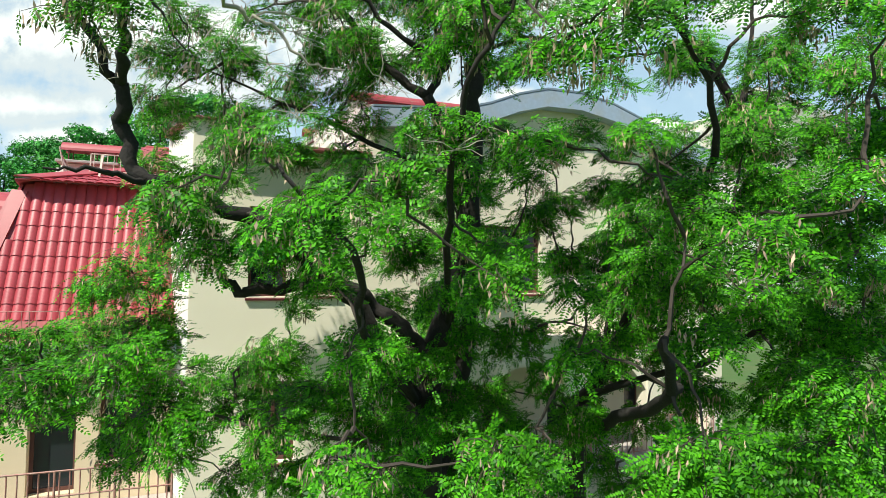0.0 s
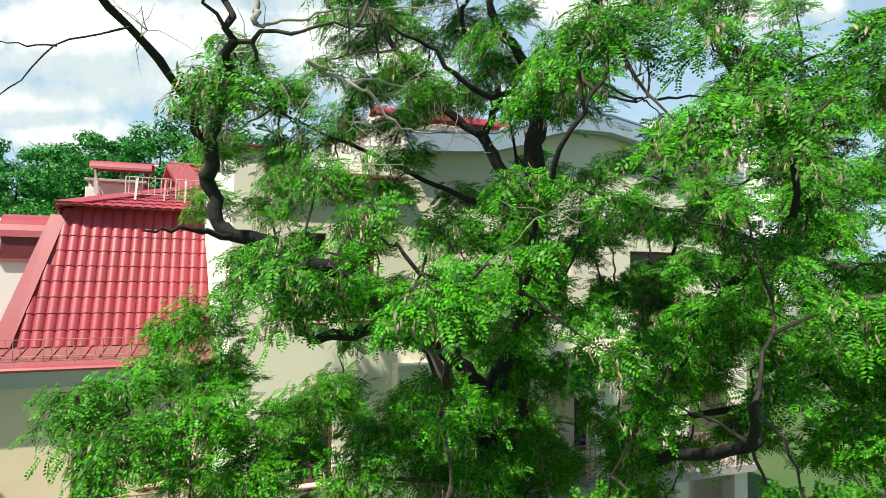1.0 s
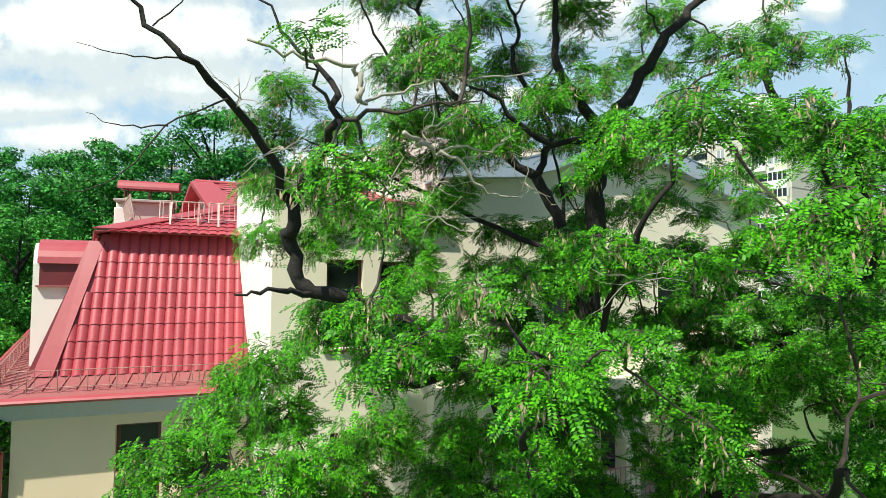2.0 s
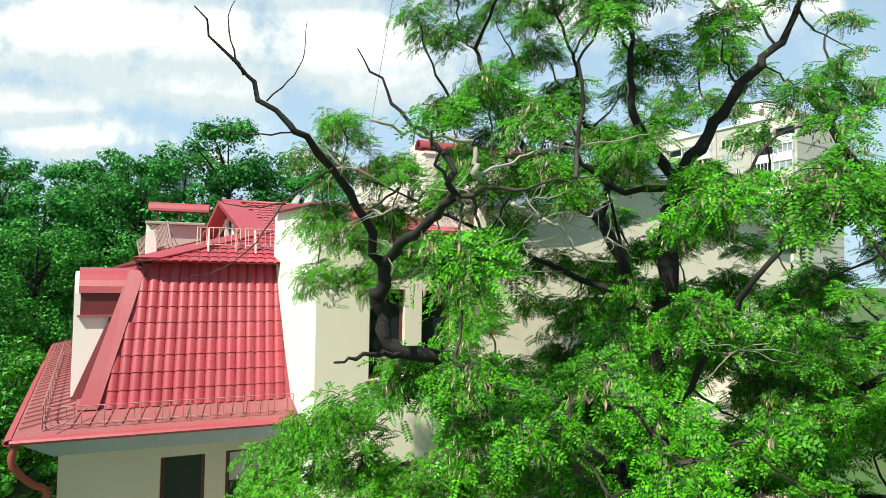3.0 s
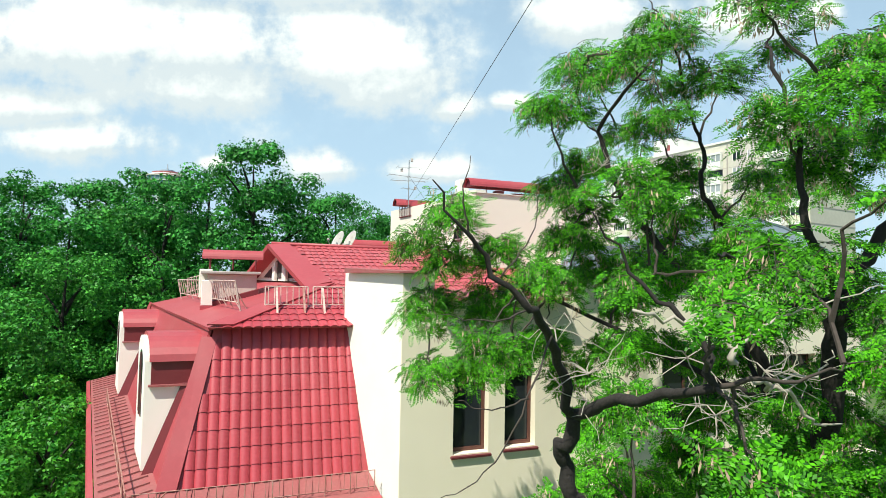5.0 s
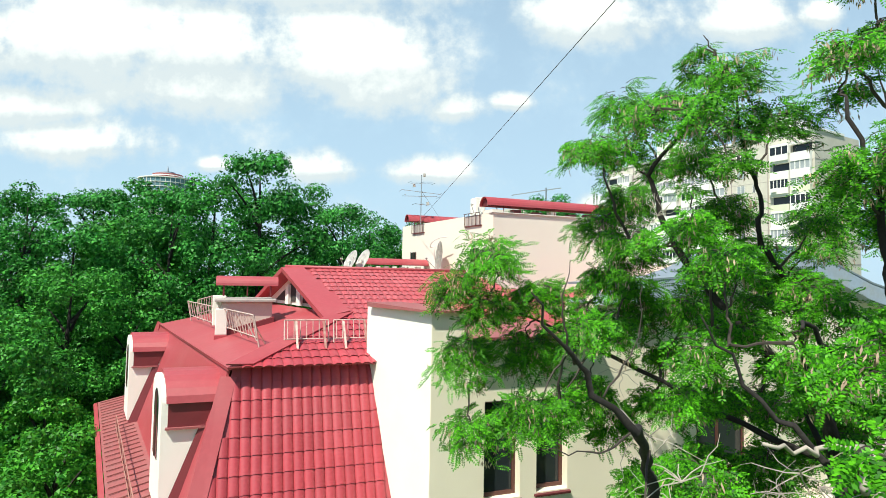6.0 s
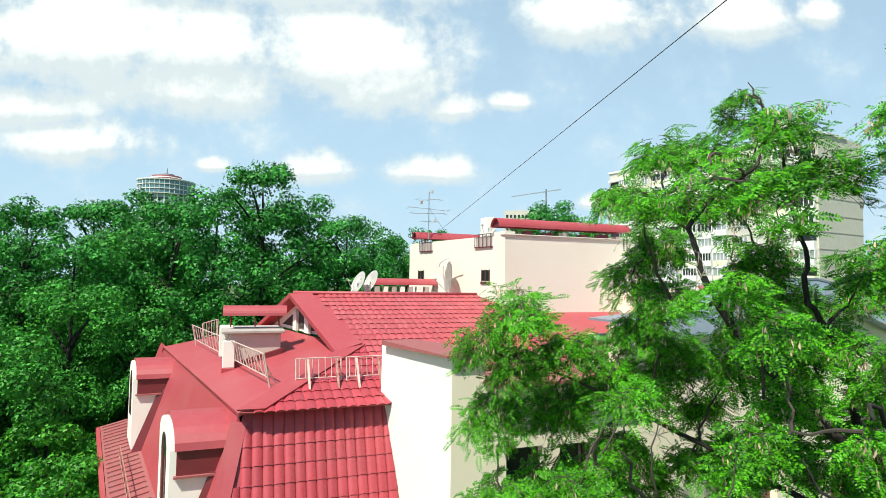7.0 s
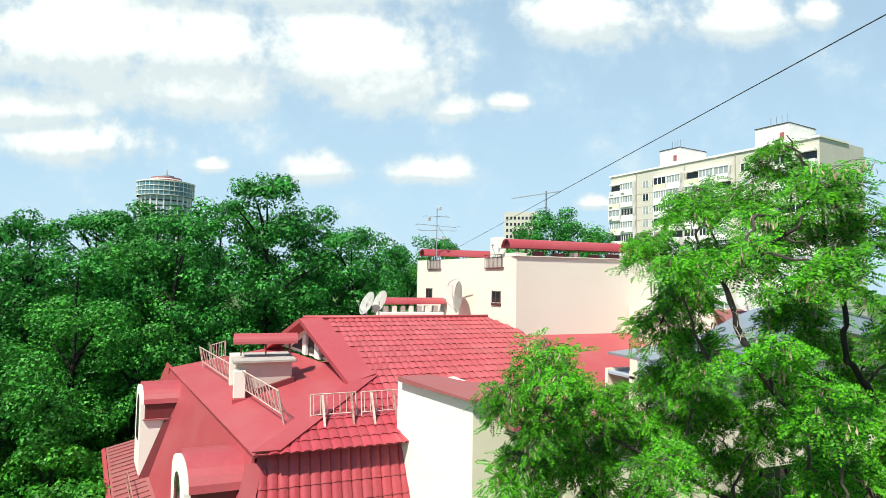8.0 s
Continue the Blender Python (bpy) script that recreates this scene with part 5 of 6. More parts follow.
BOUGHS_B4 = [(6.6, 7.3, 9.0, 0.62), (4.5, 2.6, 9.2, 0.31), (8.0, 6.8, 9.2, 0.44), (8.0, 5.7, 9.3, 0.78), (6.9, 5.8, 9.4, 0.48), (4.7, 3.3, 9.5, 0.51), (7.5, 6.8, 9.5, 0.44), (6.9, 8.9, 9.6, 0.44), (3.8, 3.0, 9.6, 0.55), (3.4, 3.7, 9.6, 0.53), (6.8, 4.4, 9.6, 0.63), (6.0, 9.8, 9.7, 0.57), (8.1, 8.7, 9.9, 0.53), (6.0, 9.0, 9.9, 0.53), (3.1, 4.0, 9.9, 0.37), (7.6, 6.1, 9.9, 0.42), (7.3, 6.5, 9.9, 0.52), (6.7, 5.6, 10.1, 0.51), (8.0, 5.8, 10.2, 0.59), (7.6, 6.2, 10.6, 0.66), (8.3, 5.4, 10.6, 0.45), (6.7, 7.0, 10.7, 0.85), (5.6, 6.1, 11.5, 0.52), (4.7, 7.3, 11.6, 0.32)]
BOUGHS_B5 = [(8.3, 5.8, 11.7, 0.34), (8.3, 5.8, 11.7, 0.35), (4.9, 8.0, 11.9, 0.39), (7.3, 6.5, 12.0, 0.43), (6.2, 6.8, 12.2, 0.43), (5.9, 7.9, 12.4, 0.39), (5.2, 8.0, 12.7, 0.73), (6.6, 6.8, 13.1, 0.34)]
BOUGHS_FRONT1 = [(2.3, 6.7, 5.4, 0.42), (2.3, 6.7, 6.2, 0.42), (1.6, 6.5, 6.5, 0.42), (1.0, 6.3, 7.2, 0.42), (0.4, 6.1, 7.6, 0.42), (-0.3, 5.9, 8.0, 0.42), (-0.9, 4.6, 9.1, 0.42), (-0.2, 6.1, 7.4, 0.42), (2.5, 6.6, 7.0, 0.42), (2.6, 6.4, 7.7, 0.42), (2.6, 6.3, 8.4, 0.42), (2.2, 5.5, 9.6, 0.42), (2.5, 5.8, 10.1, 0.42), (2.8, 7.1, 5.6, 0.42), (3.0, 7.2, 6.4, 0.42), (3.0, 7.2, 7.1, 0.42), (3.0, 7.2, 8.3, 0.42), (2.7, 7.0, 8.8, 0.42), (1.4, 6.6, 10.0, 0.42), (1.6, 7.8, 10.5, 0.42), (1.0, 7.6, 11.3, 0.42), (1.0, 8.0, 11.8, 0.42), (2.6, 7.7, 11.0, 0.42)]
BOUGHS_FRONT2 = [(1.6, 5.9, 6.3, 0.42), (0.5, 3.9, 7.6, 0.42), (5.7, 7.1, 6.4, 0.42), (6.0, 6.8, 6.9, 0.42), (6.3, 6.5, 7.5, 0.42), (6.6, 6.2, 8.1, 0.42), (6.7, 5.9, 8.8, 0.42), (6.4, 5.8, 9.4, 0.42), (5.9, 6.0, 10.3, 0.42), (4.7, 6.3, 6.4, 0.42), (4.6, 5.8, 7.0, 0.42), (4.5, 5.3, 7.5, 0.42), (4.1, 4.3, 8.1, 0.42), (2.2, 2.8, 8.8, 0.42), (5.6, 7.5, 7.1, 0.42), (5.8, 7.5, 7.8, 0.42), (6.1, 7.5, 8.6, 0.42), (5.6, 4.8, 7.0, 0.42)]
LIMBS_A = [
    (0.085, 0.07, [(2.45, 7.25, 5.6), (1.4, 7.0, 7.0), (0.4, 6.75, 7.7), (-0.37, 6.55, 8.02), (-0.8, 6.62, 8.2), (-0.96, 6.6, 8.65), (-0.96, 6.42, 9.05)]),
    (0.052, 0.005, [(-0.96, 6.42, 9.05), (-1.4, 6.04, 9.7), (-1.96, 5.5, 10.08), (-2.38, 5.55, 10.5), (-2.75, 5.45, 10.95)]),
    (0.06, 0.035, [(-0.96, 6.42, 9.05), (-0.85, 5.8, 9.3), (-0.78, 4.95, 9.56)]),
    (0.032, 0.005, [(-0.78, 4.95, 9.56), (-0.9, 5.05, 9.95), (-1.2, 5.3, 10.35), (-1.5, 5.4, 10.8)]),
    (0.022, 0.004, [(-0.78, 4.95, 9.56), (-0.3, 4.7, 9.65), (0.3, 4.6, 9.75)]),
    (0.012, 0.003, [(-1.62, 5.75, 9.85), (-2.05, 5.35, 9.47), (-2.4, 5.3, 9.02), (-2.75, 5.3, 8.88)]),
    (0.010, 0.003, [(-2.05, 5.35, 9.47), (-2.35, 5.3, 9.42), (-2.6, 5.3, 9.5)]),
    (0.012, 0.003, [(-1.96, 5.5, 10.08), (-2.3, 5.4, 10.0), (-2.7, 5.4, 10.05)]),
    (0.012, 0.003, [(-2.38, 5.55, 10.5), (-2.5, 5.5, 10.8), (-2.45, 5.5, 11.15)]),
    (0.010, 0.003, [(-2.2, 5.5, 10.3), (-1.95, 5.5, 10.6), (-1.9, 5.5, 11.0)]),
    (0.04, 0.010, [(-0.7, 6.6, 8.15), (-1.1, 6.3, 8.15), (-1.5, 6.1, 8.12)]),
    (0.11, 0.040, [(2.6, 7.3, 6.1), (2.1, 7.2, 6.6), (1.75, 7.15, 6.85), (1.4, 7.1, 7.08), (0.83, 7.1, 7.03), (0.26, 7.1, 7.0), (0.05, 7.1, 7.12), (-0.05, 7.1, 7.4)]),
    (0.15, 0.11, [(2.65, 7.25, 6.2), (3.0, 7.05, 7.5), (2.95, 6.75, 8.9), (2.95, 6.65, 9.7), (3.0, 6.6, 10.2)]),
    (0.09, 0.03, [(3.0, 6.6, 10.2), (3.4, 6.4, 10.95), (3.7, 6.1, 11.5), (4.3, 6.0, 12.2), (4.9, 6.2, 13.2)]),
    (0.07, 0.02, [(3.0, 6.6, 10.2), (2.4, 6.5, 10.7), (2.15, 6.47, 11.15), (2.3, 6.6, 11.96), (2.2, 6.9, 13.2)]),
    (0.05, 0.012, [(3.0, 6.6, 10.1), (2.2, 6.9, 10.1), (1.5, 6.9, 10.6), (0.9, 6.5, 10.6)]),
    (0.03, 0.008, [(2.98, 6.62, 10.0), (3.7, 6.5, 10.3), (4.4, 6.6, 10.2), (5.2, 7.0, 10.4)]),
    (0.13, 0.08, [(2.7, 7.4, 4.2), (3.25, 7.7, 5.6), (3.45, 7.8, 7.2), (3.4, 7.8, 8.1), (3.12, 7.8, 9.1), (2.75, 7.9, 9.8)]),
    (0.07, 0.02, [(2.75, 7.9, 9.8), (2.2, 8.2, 10.3), (1.6, 8.6, 11.2), (1.3, 8.9, 12.0), (1.25, 8.96, 12.7), (1.25, 8.0, 13.2)]),
    (0.06, 0.015, [(2.75, 7.9, 9.8), (3.15, 8.2, 10.5), (3.0, 8.3, 11.1), (2.6, 8.4, 11.7), (2.75, 8.5, 12.3), (2.45, 8.5, 12.9), (1.8, 8.2, 14.0)]),
    (0.02, 0.006, [(2.2, 8.2, 13.5), (1.75, 8.3, 14.1), (1.6, 8.4, 14.4)]),
    (0.05, 0.010, [(3.3, 7.9, 8.6), (1.9, 9.0, 9.4), (0.6, 10.0, 10.2), (-0.5, 10.5, 10.7)]),
    (0.05, 0.012, [(3.3, 7.9, 8.4), (3.8, 8.8, 9.6), (3.9, 9.4, 11.2)]),
    (0.06, 0.015, [(2.4, 7.2, 5.6), (1.4, 5.8, 6.6), (1.0, 4.6, 7.4), (0.4, 4.2, 7.9)]),
    (0.05, 0.015, [(2.8, 7.1, 6.6), (2.2, 5.6, 7.8), (2.0, 4.6, 8.9), (2.3, 4.4, 9.5)]),
    (0.03, 0.008, [(2.6, 7.3, 5.0), (0.6, 7.3, 5.3), (-0.9, 7.3, 5.9), (-2.0, 7.2, 6.1)]),
]
LIMBS_B = [
    (0.10, 0.035, [(5.6, 8.2, 4.6), (5.1, 6.6, 5.3), (4.4, 4.9, 5.95), (3.9, 4.3, 6.25), (3.4, 3.8, 6.7)]),
    (0.105, 0.05, [(5.6, 8.2, 5.2), (6.6, 7.2, 7.0), (7.35, 6.4, 8.6), (7.1, 6.2, 9.2), (6.8, 6.2, 9.7), (6.2, 6.6, 11.0), (5.9, 7.0, 11.9)]),
    (0.05, 0.02, [(6.9, 6.2, 9.5), (7.3, 6.3, 10.6), (7.4, 6.4, 11.6)]),
    (0.07, 0.02, [(5.2, 7.2, 5.8), (5.0, 5.6, 7.6), (4.4, 4.2, 8.4), (3.6, 3.8, 9.3)]),
    (0.06, 0.015, [(5.9, 7.9, 6.0), (6.2, 8.0, 7.6), (6.9, 8.0, 9.2)]),
    (0.06, 0.015, [(5.4, 7.6, 5.4), (5.9, 5.4, 6.4), (6.5, 4.9, 7.4)]),
]
BARE = [
    (0.027, 0.011, [(-0.62, 4.95, 9.72), (-0.62, 4.96, 9.9), (-0.7, 4.95, 10.02), (-1.09, 4.95, 10.03), (-1.5, 4.95, 10.1)]),
    (0.015, 0.005, [(-0.62, 4.95, 9.72), (-0.35, 5.1, 9.84), (0.03, 5.1, 10.01), (0.53, 5.1, 10.13), (1.26, 5.1, 10.3)]),
    (0.024, 0.008, [(-0.2, 5.1, 9.55), (0.12, 5.3, 9.47), (0.41, 5.3, 9.35), (0.64, 5.3, 9.15), (1.03, 5.3, 9.09)]),
    (0.012, 0.005, [(0.2, 5.3, 9.45), (0.8, 5.3, 9.54), (0.92, 5.3, 9.73)]),
]
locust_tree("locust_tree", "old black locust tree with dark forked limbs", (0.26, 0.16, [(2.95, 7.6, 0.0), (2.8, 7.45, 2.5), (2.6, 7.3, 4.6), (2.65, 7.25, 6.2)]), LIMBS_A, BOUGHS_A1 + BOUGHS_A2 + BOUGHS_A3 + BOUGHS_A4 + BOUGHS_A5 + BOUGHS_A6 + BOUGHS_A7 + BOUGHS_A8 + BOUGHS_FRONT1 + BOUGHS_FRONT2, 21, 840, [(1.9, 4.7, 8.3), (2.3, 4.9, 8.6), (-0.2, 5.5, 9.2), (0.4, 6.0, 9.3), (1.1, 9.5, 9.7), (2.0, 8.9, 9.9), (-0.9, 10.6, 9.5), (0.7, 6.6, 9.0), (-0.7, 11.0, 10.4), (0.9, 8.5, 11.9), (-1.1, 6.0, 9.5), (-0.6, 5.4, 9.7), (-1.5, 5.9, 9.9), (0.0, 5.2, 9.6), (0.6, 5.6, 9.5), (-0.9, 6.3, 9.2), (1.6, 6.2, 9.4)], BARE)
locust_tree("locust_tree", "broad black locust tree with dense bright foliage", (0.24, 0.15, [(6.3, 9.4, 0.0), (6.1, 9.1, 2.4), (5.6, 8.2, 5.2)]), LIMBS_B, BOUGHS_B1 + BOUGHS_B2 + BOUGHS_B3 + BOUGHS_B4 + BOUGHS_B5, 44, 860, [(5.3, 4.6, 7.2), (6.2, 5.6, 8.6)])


# ---- far buildings ----
def apartment_block():
    """A nine-metre-deep panel block: storeys of windows and balconies on the long side."""
    P0, P1, P2 = Vector((78.7, 111.8, 0)), Vector((84.8, 67.0, 0)), Vector((98.9, 69.2, 0))
    H = 36.4
    t = thing("apartment_block", "pale concrete panel apartment block with glazed balconies", "building", at=tuple(P0))
    P3 = P0 + (P2 - P1)
    part("body", fixed(add_prism(bmesh.new(), [P0, P1, P2, P3], [p + Vector((0, 0, H)) for p in (P0, P1, P2, P3)])), PANEL, t, "pale concrete panel walls")
    u = (P1 - P0).normalized()
    L_ = (P1 - P0).length
    n = Vector((-(P2 - P1).x, -(P2 - P1).y, 0)).normalized()
    Z = Vector((0, 0, 1))

    def fbox(s0, s1, z0, z1, d0, d1):
        base = [P0 + u * s0 + n * d0, P0 + u * s1 + n * d0, P0 + u * s1 + n * d1, P0 + u * s0 + n * d1]
        return fixed(add_prism(bmesh.new(), [p + Z * z0 for p in base], [p + Z * z1 for p in base]))

    part("roof_edge", fbox(-0.2, L_ + 0.2, H - 0.05, H + 0.3, -9, 0.25), WPANEL, t)
    rng = random.Random(8)
    # columns along the front: (start, end, glazed balcony or window)
    columns = [(0.4, 3.7, 1), (3.9, 7.3, 1), (9.3, 10.9, 0), (11.7, 12.3, 0), (12.8, 15.9, 1), (16.1, 19.3, 1), (20.4, 23.4, 1), (23.6, 26.6, 1), (26.8, 29.8, 1), (31.7, 33.3, 0), (34.6, 35.3, 0), (38.4, 41.5, 1), (41.7, 44.9, 1)]
    for f in range(11):
        z = H - 3.6 - f * 2.8
        for s0, s1, glazed in columns:
            w0 = s1 - s0
            if glazed:
                deep = 0.9 + rng.choice((0.0, 0.0, 0.25))
                b_ = part("balcony", fbox(s0, s1, z - 0.95, z + 0.1, 0.02, deep), rng.choice((WPANEL, WPANEL, WPANEL, YPANEL)), t)
                kind = rng.random()
                if kind < 0.82:
                    part("glazing", fbox(s0 + 0.06, s1 - 0.06, z + 0.1, z + 1.45, 0.3, deep - 0.12), rng.choice((PALEGLASS, PALEGLASS, GLASS)), b_)
                    n_ = rng.choice((3, 4, 5))
                    for q in range(n_ + 1):
                        c_ = s0 + w0 * q / n_
                        part("post", fbox(c_ - 0.06, c_ + 0.06, z + 0.1, z + 1.5, 0.3, deep - 0.05), WPANEL, b_)
                else:
                    # dark sheet on the wall stands for the shade of an open balcony
                    part("balcony_shade", fbox(s0 + 0.06, s1 - 0.06, z + 0.1, z + 1.45, 0.02, 0.06), GLASS, b_, "dark glass sheet for an open balcony's shade")
                part("head", fbox(s0, s1, z + 1.45, z + 1.85, 0.02, deep), WPANEL, b_)
                if rng.random() < 0.25:
                    part("air_conditioner", fbox(s0 + 0.4, s0 + 1.2, z - 0.6, z - 0.05, deep + 0.002, deep + 0.3), WPANEL, b_)
            else:
                w_ = part("window", fbox(s0, s1, z, z + 1.4, -0.05, 0.03), rng.choice((PALEGLASS, GLASS)), t)
                for q in (0.0, 0.5, 1.0):
                    part("frame", fbox(s0 + (w0 - 0.1) * q, s0 + (w0 - 0.1) * q + 0.1, z - 0.05, z + 1.45, 0.0, 0.07), WPANEL, w_)
        for s0 in (7.5, 19.8, 30.6, 37.4):
            if f == 0:
                part("downpipe", fbox(s0, s0 + 0.14, 3, H - 0.4, 0.02, 0.16), CEMENT, t)
        part("joint", fbox(0, L_, z - 1.25, z - 1.18, -0.02, 0.03), CEMENT, t)
        base = [P1 + u * 0.02, P1 + u * 0.05, P2 + u * 0.05, P2 + u * 0.02]
        part("joint", fixed(add_prism(bmesh.new(), [p + Z * (z - 1.25) for p in base], [p + Z * (z - 1.13) for p in base])), CEMENT, t)
    for s0, s1, h in ((12.6, 17.6, 3.8), (33.6, 39.6, 3.8)):
        part("lift_house", fbox(s0, s1, H + 0.3, H + h, -10, -1.5), WPANEL, t, "white lift house on the roof")
        part("rim", fbox(s0 - 0.1, s1 + 0.05, H + h, H + h + 0.16, -10.1, -1.4), BLACKWIRE, t, "black roofing edge")
        part("hatch", fbox(s1 - 1.6, s1 - 0.8, H + 1.2, H + 2.4, -1.5, -1.44), RED_OLD, t)
        for q in range(4):
            p = P0 + u * (s0 + 2 + q * (s1 - s0 - 3) / 3) - n * 3
            part("aerial", tube([p + Z * (H + h), p + Z * (H + h + 2.0)], 0.04, 4), STEEL, t)


apartment_block()


def round_tower():
    """A far round high-rise: glazed drum with floors, fins and a red-brown top."""
    dist = 380
    c = Vector((-0.072 * dist - 5, 0.997 * dist + 3, 0))
    t = thing("round_tower", "distant round glazed high-rise with a red-brown top", "building", at=tuple(c))

    def drum(name, r, z0, z1, mat, sides=40, label="", par=None):
        ring = [(c.x + math.cos(k * math.tau / sides) * r, c.y + math.sin(k * math.tau / sides) * r) for k in range(sides)]
        return part(name, fixed(add_prism(bmesh.new(), [(x, y, z0) for x, y in ring], [(x, y, z1) for x, y in ring])), mat, par or t, label)

    top = 12.5 + 0.142 * dist
    drum("core", 13.9, 0, top - 7, GREYTOWER, label="blue-grey glazed lower storeys")
    for k in range(24):
        a = k * math.tau / 24
        p = c + Vector((math.cos(a) * 14.0, math.sin(a) * 14.0, 0))
        part("column", tube([p + Vector((0, 0, 20)), p + Vector((0, 0, top - 8))], 0.55, 4), WPANEL, t)
    for k in range(9):
        drum("floor_line", 14.05, top - 36 + k * 3.1, top - 35.1 + k * 3.1, GLASS)
    drum("drum", 15.3, top - 8, top, TEAL, label="blue-grey glazed upper storeys")
    for k in range(4):
        drum("floor_band", 15.7, top - 8 + k * 2.6, top - 7.7 + k * 2.6, WPANEL)
    for k in range(36):
        a = k * math.tau / 36
        p = c + Vector((math.cos(a) * 15.4, math.sin(a) * 15.4, 0))
        part("fin", tube([p + Vector((0, 0, top - 8)), p + Vector((0, 0, top))], 0.16, 4), WPANEL, t)
    drum("roof_rim", 15.9, top, top + 0.5, WPANEL)
    drum("upper_deck", 8.2, top, top + 3.6, RED_OLD, label="red-brown roof storey")
    drum("deck_rim", 8.6, top + 2.2, top + 2.7, WPANEL)
    drum("top_room", 4.2, top + 3.6, top + 5.0, GREYTOWER)
    part("spire", tube([c + Vector((0, 0, top + 4)), c + Vector((0, 0, top + 9))], [0.8, 0.15], 6), STEEL, t)


round_tower()


def crane():
    t = thing("tower_crane", "distant tower crane above the trees", "crane", at=(150, 245, 0))
    e = Vector((-5, 3.3, 12.53))
    mast = e + Vector((0.524, 0.852, 0)).normalized() * 290
    mast.z = 0
    h = 12.5 + 0.150 * 290
    part("mast", tube([mast, mast + Vector((0, 0, h + 1.2))], 0.4, 4), STEEL, t)
    tip = e + Vector((0.473, 0.881, 0)).normalized() * 290
    back = e + Vector((0.545, 0.838, 0)).normalized() * 290
    part("jib", tube([Vector((tip.x, tip.y, h - 2.5)), Vector((mast.x, mast.y, h)), Vector((back.x, back.y, h + 1))], 0.3, 4), STEEL, t)


crane()


def far_block():
    e = Vector((-5, 3.3, 12.5))
    d = Vector((0.487, 0.873, 0)).normalized()
    c = e + d * 320
    s = Vector((d.y, -d.x, 0))
    t = thing("far_building", "distant pale building under construction", "building", at=(c.x, c.y, 0))
    base = [c - s * 9, c + s * 9, c + s * 9 + d * 12, c - s * 9 + d * 12]
    base = [Vector((p.x, p.y, 0)) for p in base]
    part("body", fixed(add_prism(bmesh.new(), base, [p + Vector((0, 0, 50.2)) for p in base])), PANEL, t)
    for k in range(8):
        for f in range(4):
            p = base[0] + s * (1 + k * 2.1) - d * 0.1
            part("window", fixed(add_prism(bmesh.new(), [p + Vector((0, 0, 36 + f * 3.4)), p + s * 1.2 + Vector((0, 0, 36 + f * 3.4)), p + s * 1.2 + d * 0.2 + Vector((0, 0, 36 + f * 3.4)), p + d * 0.2 + Vector((0, 0, 36 + f * 3.4))],
                                               [p + Vector((0, 0, 37.6 + f * 3.4)), p + s * 1.2 + Vector((0, 0, 37.6 + f * 3.4)), p + s * 1.2 + d * 0.2 + Vector((0, 0, 37.6 + f * 3.4)), p + d * 0.2 + Vector((0, 0, 37.6 + f * 3.4))])), GLASS, t)


far_block()


# ---- pressed metal tiles, last ----
def tile_mesh(wide, long, rise=0.044, step=0.020):
    """One wave of a pressed tile course: x across, y up the slope, z out."""
    n = 10
    bm = bmesh.new()
    prof = [rise * abs(math.sin(math.pi * i / n)) ** 0.62 for i in range(n + 1)]
    low = [bm.verts.new((wide * i / n, -0.012 * (1 - prof[i] / rise), prof[i] + step)) for i in range(n + 1)]
    lip = [bm.verts.new((wide * i / n, 0.035 - 0.012 * (1 - prof[i] / rise), prof[i] - 0.006)) for i in range(n + 1)]
    top = [bm.verts.new((wide * i / n, long + 0.012, prof[i] + 0.002)) for i in range(n + 1)]
    edge = [bm.verts.new(v.co) for v in low]
    for i in range(n):
        bm.faces.new((low[i], low[i + 1], top[i + 1], top[i]))
        bm.faces.new((lip[i], lip[i + 1], edge[i + 1], edge[i]))
    return mesh_from("tile", bm, RED, True)


def tile_frame(origin, up):
    up = Vector(up).normalized()
    x = Vector((1, 0, 0))
    n = x.cross(up).normalized()
    m = Matrix.Identity(4)
    for i in range(3):
        m[i][0], m[i][1], m[i][2], m[i][3] = x[i], up[i], n[i], origin[i]
    return m


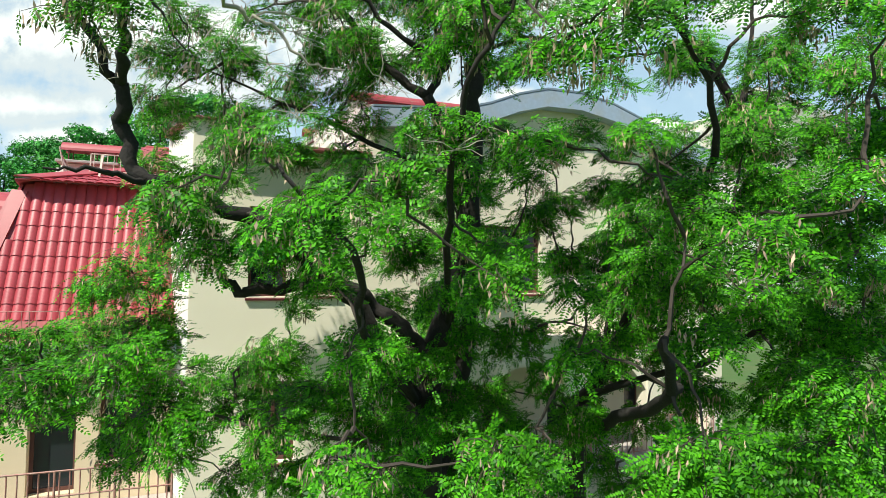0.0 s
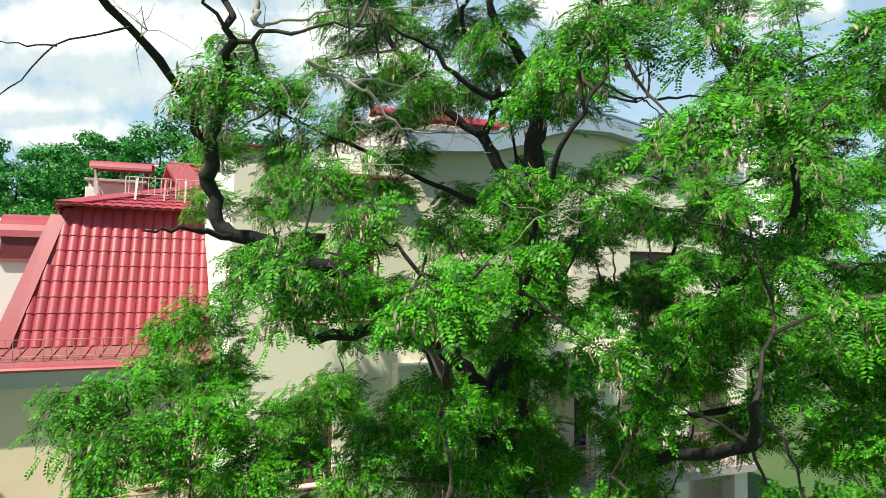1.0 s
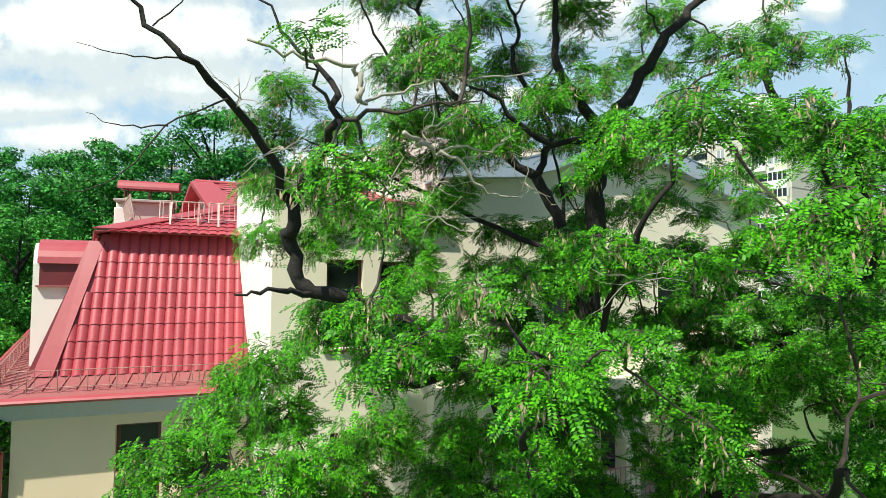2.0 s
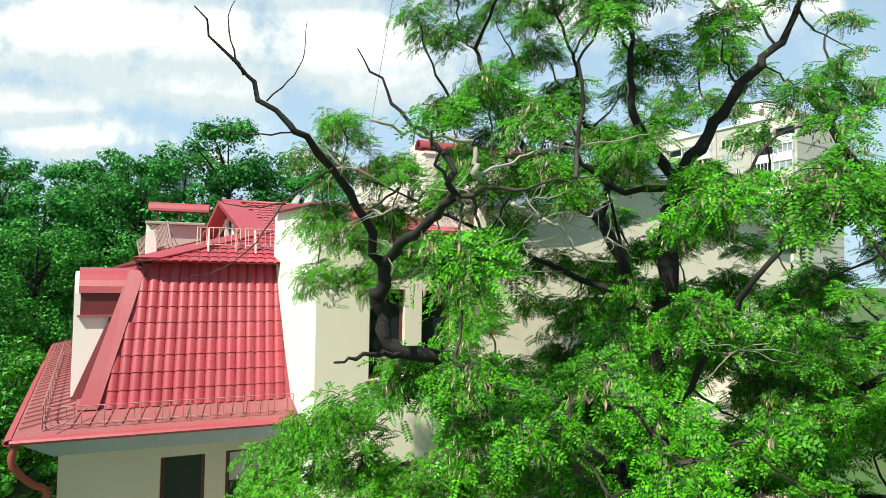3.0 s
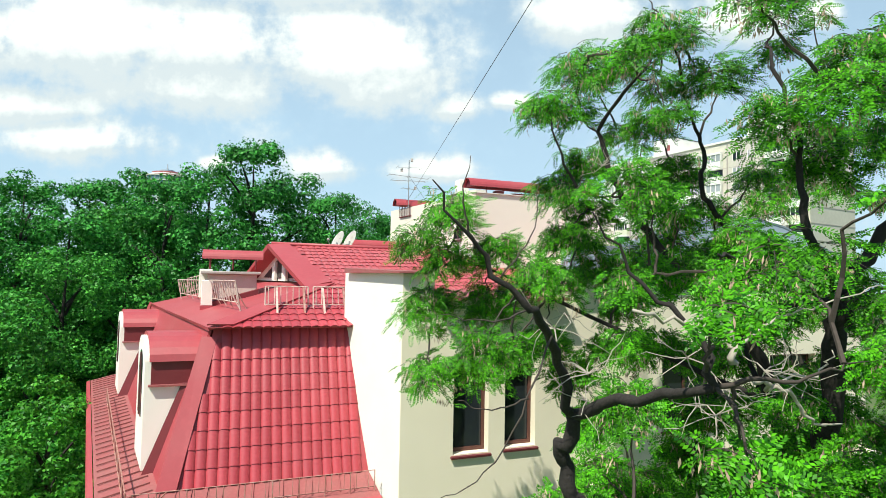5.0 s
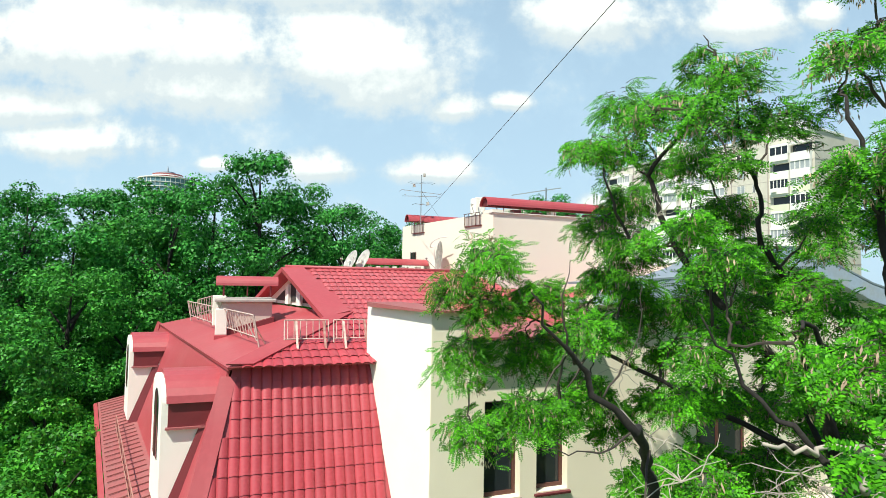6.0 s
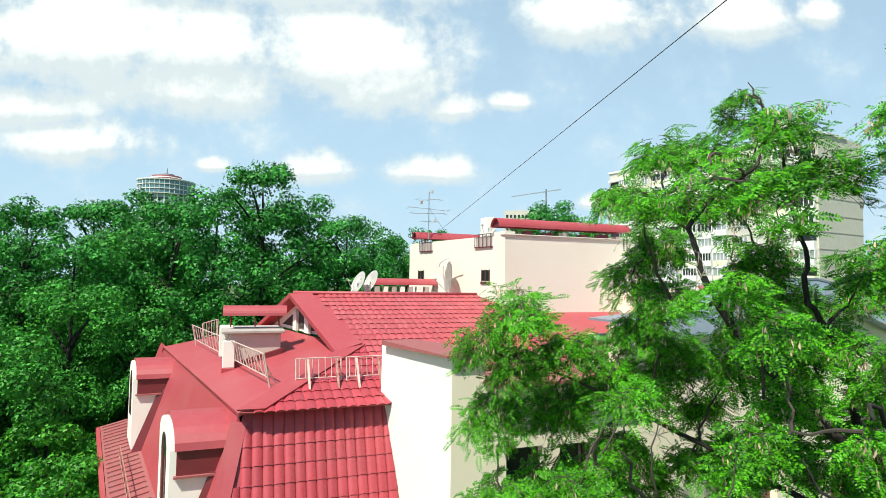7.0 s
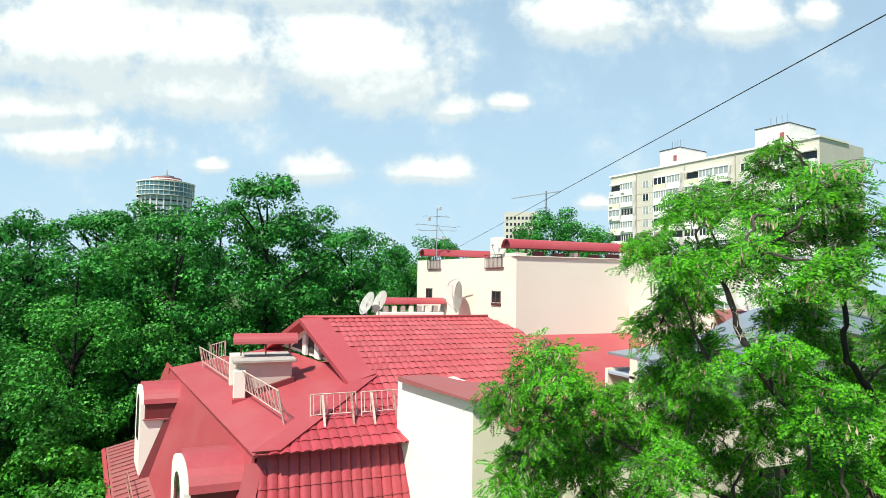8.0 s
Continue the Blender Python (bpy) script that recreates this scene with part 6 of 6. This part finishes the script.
def lay_tiles(parent, origin, up, wide, long, rows, cols, inside, single=True, step=0.020, rise=0.044):
    me = tile_mesh(wide, long, rise, step)
    base = tile_frame(origin, up)
    spare = []
    for r in range(rows):
        for c in range(cols):
            m = base @ Matrix.Translation((c * wide, r * long, 0.004))
            p = m @ Vector((wide / 2, long / 2, 0))
            if not inside(p):
                continue
            if single:
                ob = new("tile", me)
                ob.parent = parent
                ob.matrix_parent_inverse = Matrix.Translation(-Vector(parent.location))
                ob.matrix_basis = m
            else:
                spare.append(m)
    if spare:
        co = np.array([v.co[:] for v in me.vertices])
        fc = np.array([p.vertices[:] for p in me.polygons])
        allco, allf = [], []
        for i, m in enumerate(spare):
            a = np.array(m)
            allco.append(co @ a[:3, :3].T + a[:3, 3])
            allf.append(fc + i * len(co))
        j = mesh_arrays("roof_tiles", np.concatenate(allco), np.concatenate(allf), RED_STUFF)
        j.polygons.foreach_set("use_smooth", [True] * len(j.polygons))
        ob = new("roof_tiles", j)
        ob.parent = parent
        ob.matrix_parent_inverse = Matrix.Translation(-Vector(parent.location))
        tagged(ob, "rows of pressed red metal tiles", kind="stuff")


ms = Vector((0, MT[0] - MB[0], MT[1] - MB[1]))
hip_lo, hip_hi = -4.62, -4.0
lay_tiles(house, (-4.72, MB[0], MB[1]), ms, 0.2045, ms.length / 8.4, 9, 18, lambda p: p.z < 9.05 and p.x - 0.13 > hip_lo + (hip_hi - hip_lo) * (p.z - MB[1]) / (MT[1] - MB[1]) - 0.12 and p.x < -0.98)
fs = Vector((0, 1, FRONT_SLOPE))
lay_tiles(house, (-4.1, 14.90, front_z(14.90)), fs, 0.2045, 0.36, 8, 15, lambda p: p.x < -1.1 and (p.x + 4.05) > (p.y - 15.0) * 0.985 and p.y < 17.75, step=0.022, rise=0.03)
lay_tiles(house, (-4.1, 14.93, front_z(14.93)), fs, 0.2045, 0.36, 19, 44,
          lambda p: p.y < 21.35 and (p.y > 17.75 or p.x > -1.1) and p.x > -1.35 + K * (p.y - 17.66) + (0.3 if p.y > 17.75 else -9) and (p.x > -1.1 or p.y > 17.66) and (p.y > 15.6) and p.x < 4.5 - max(0, p.y - 20.3) * 0.6, single=False, step=0.022, rise=0.027)
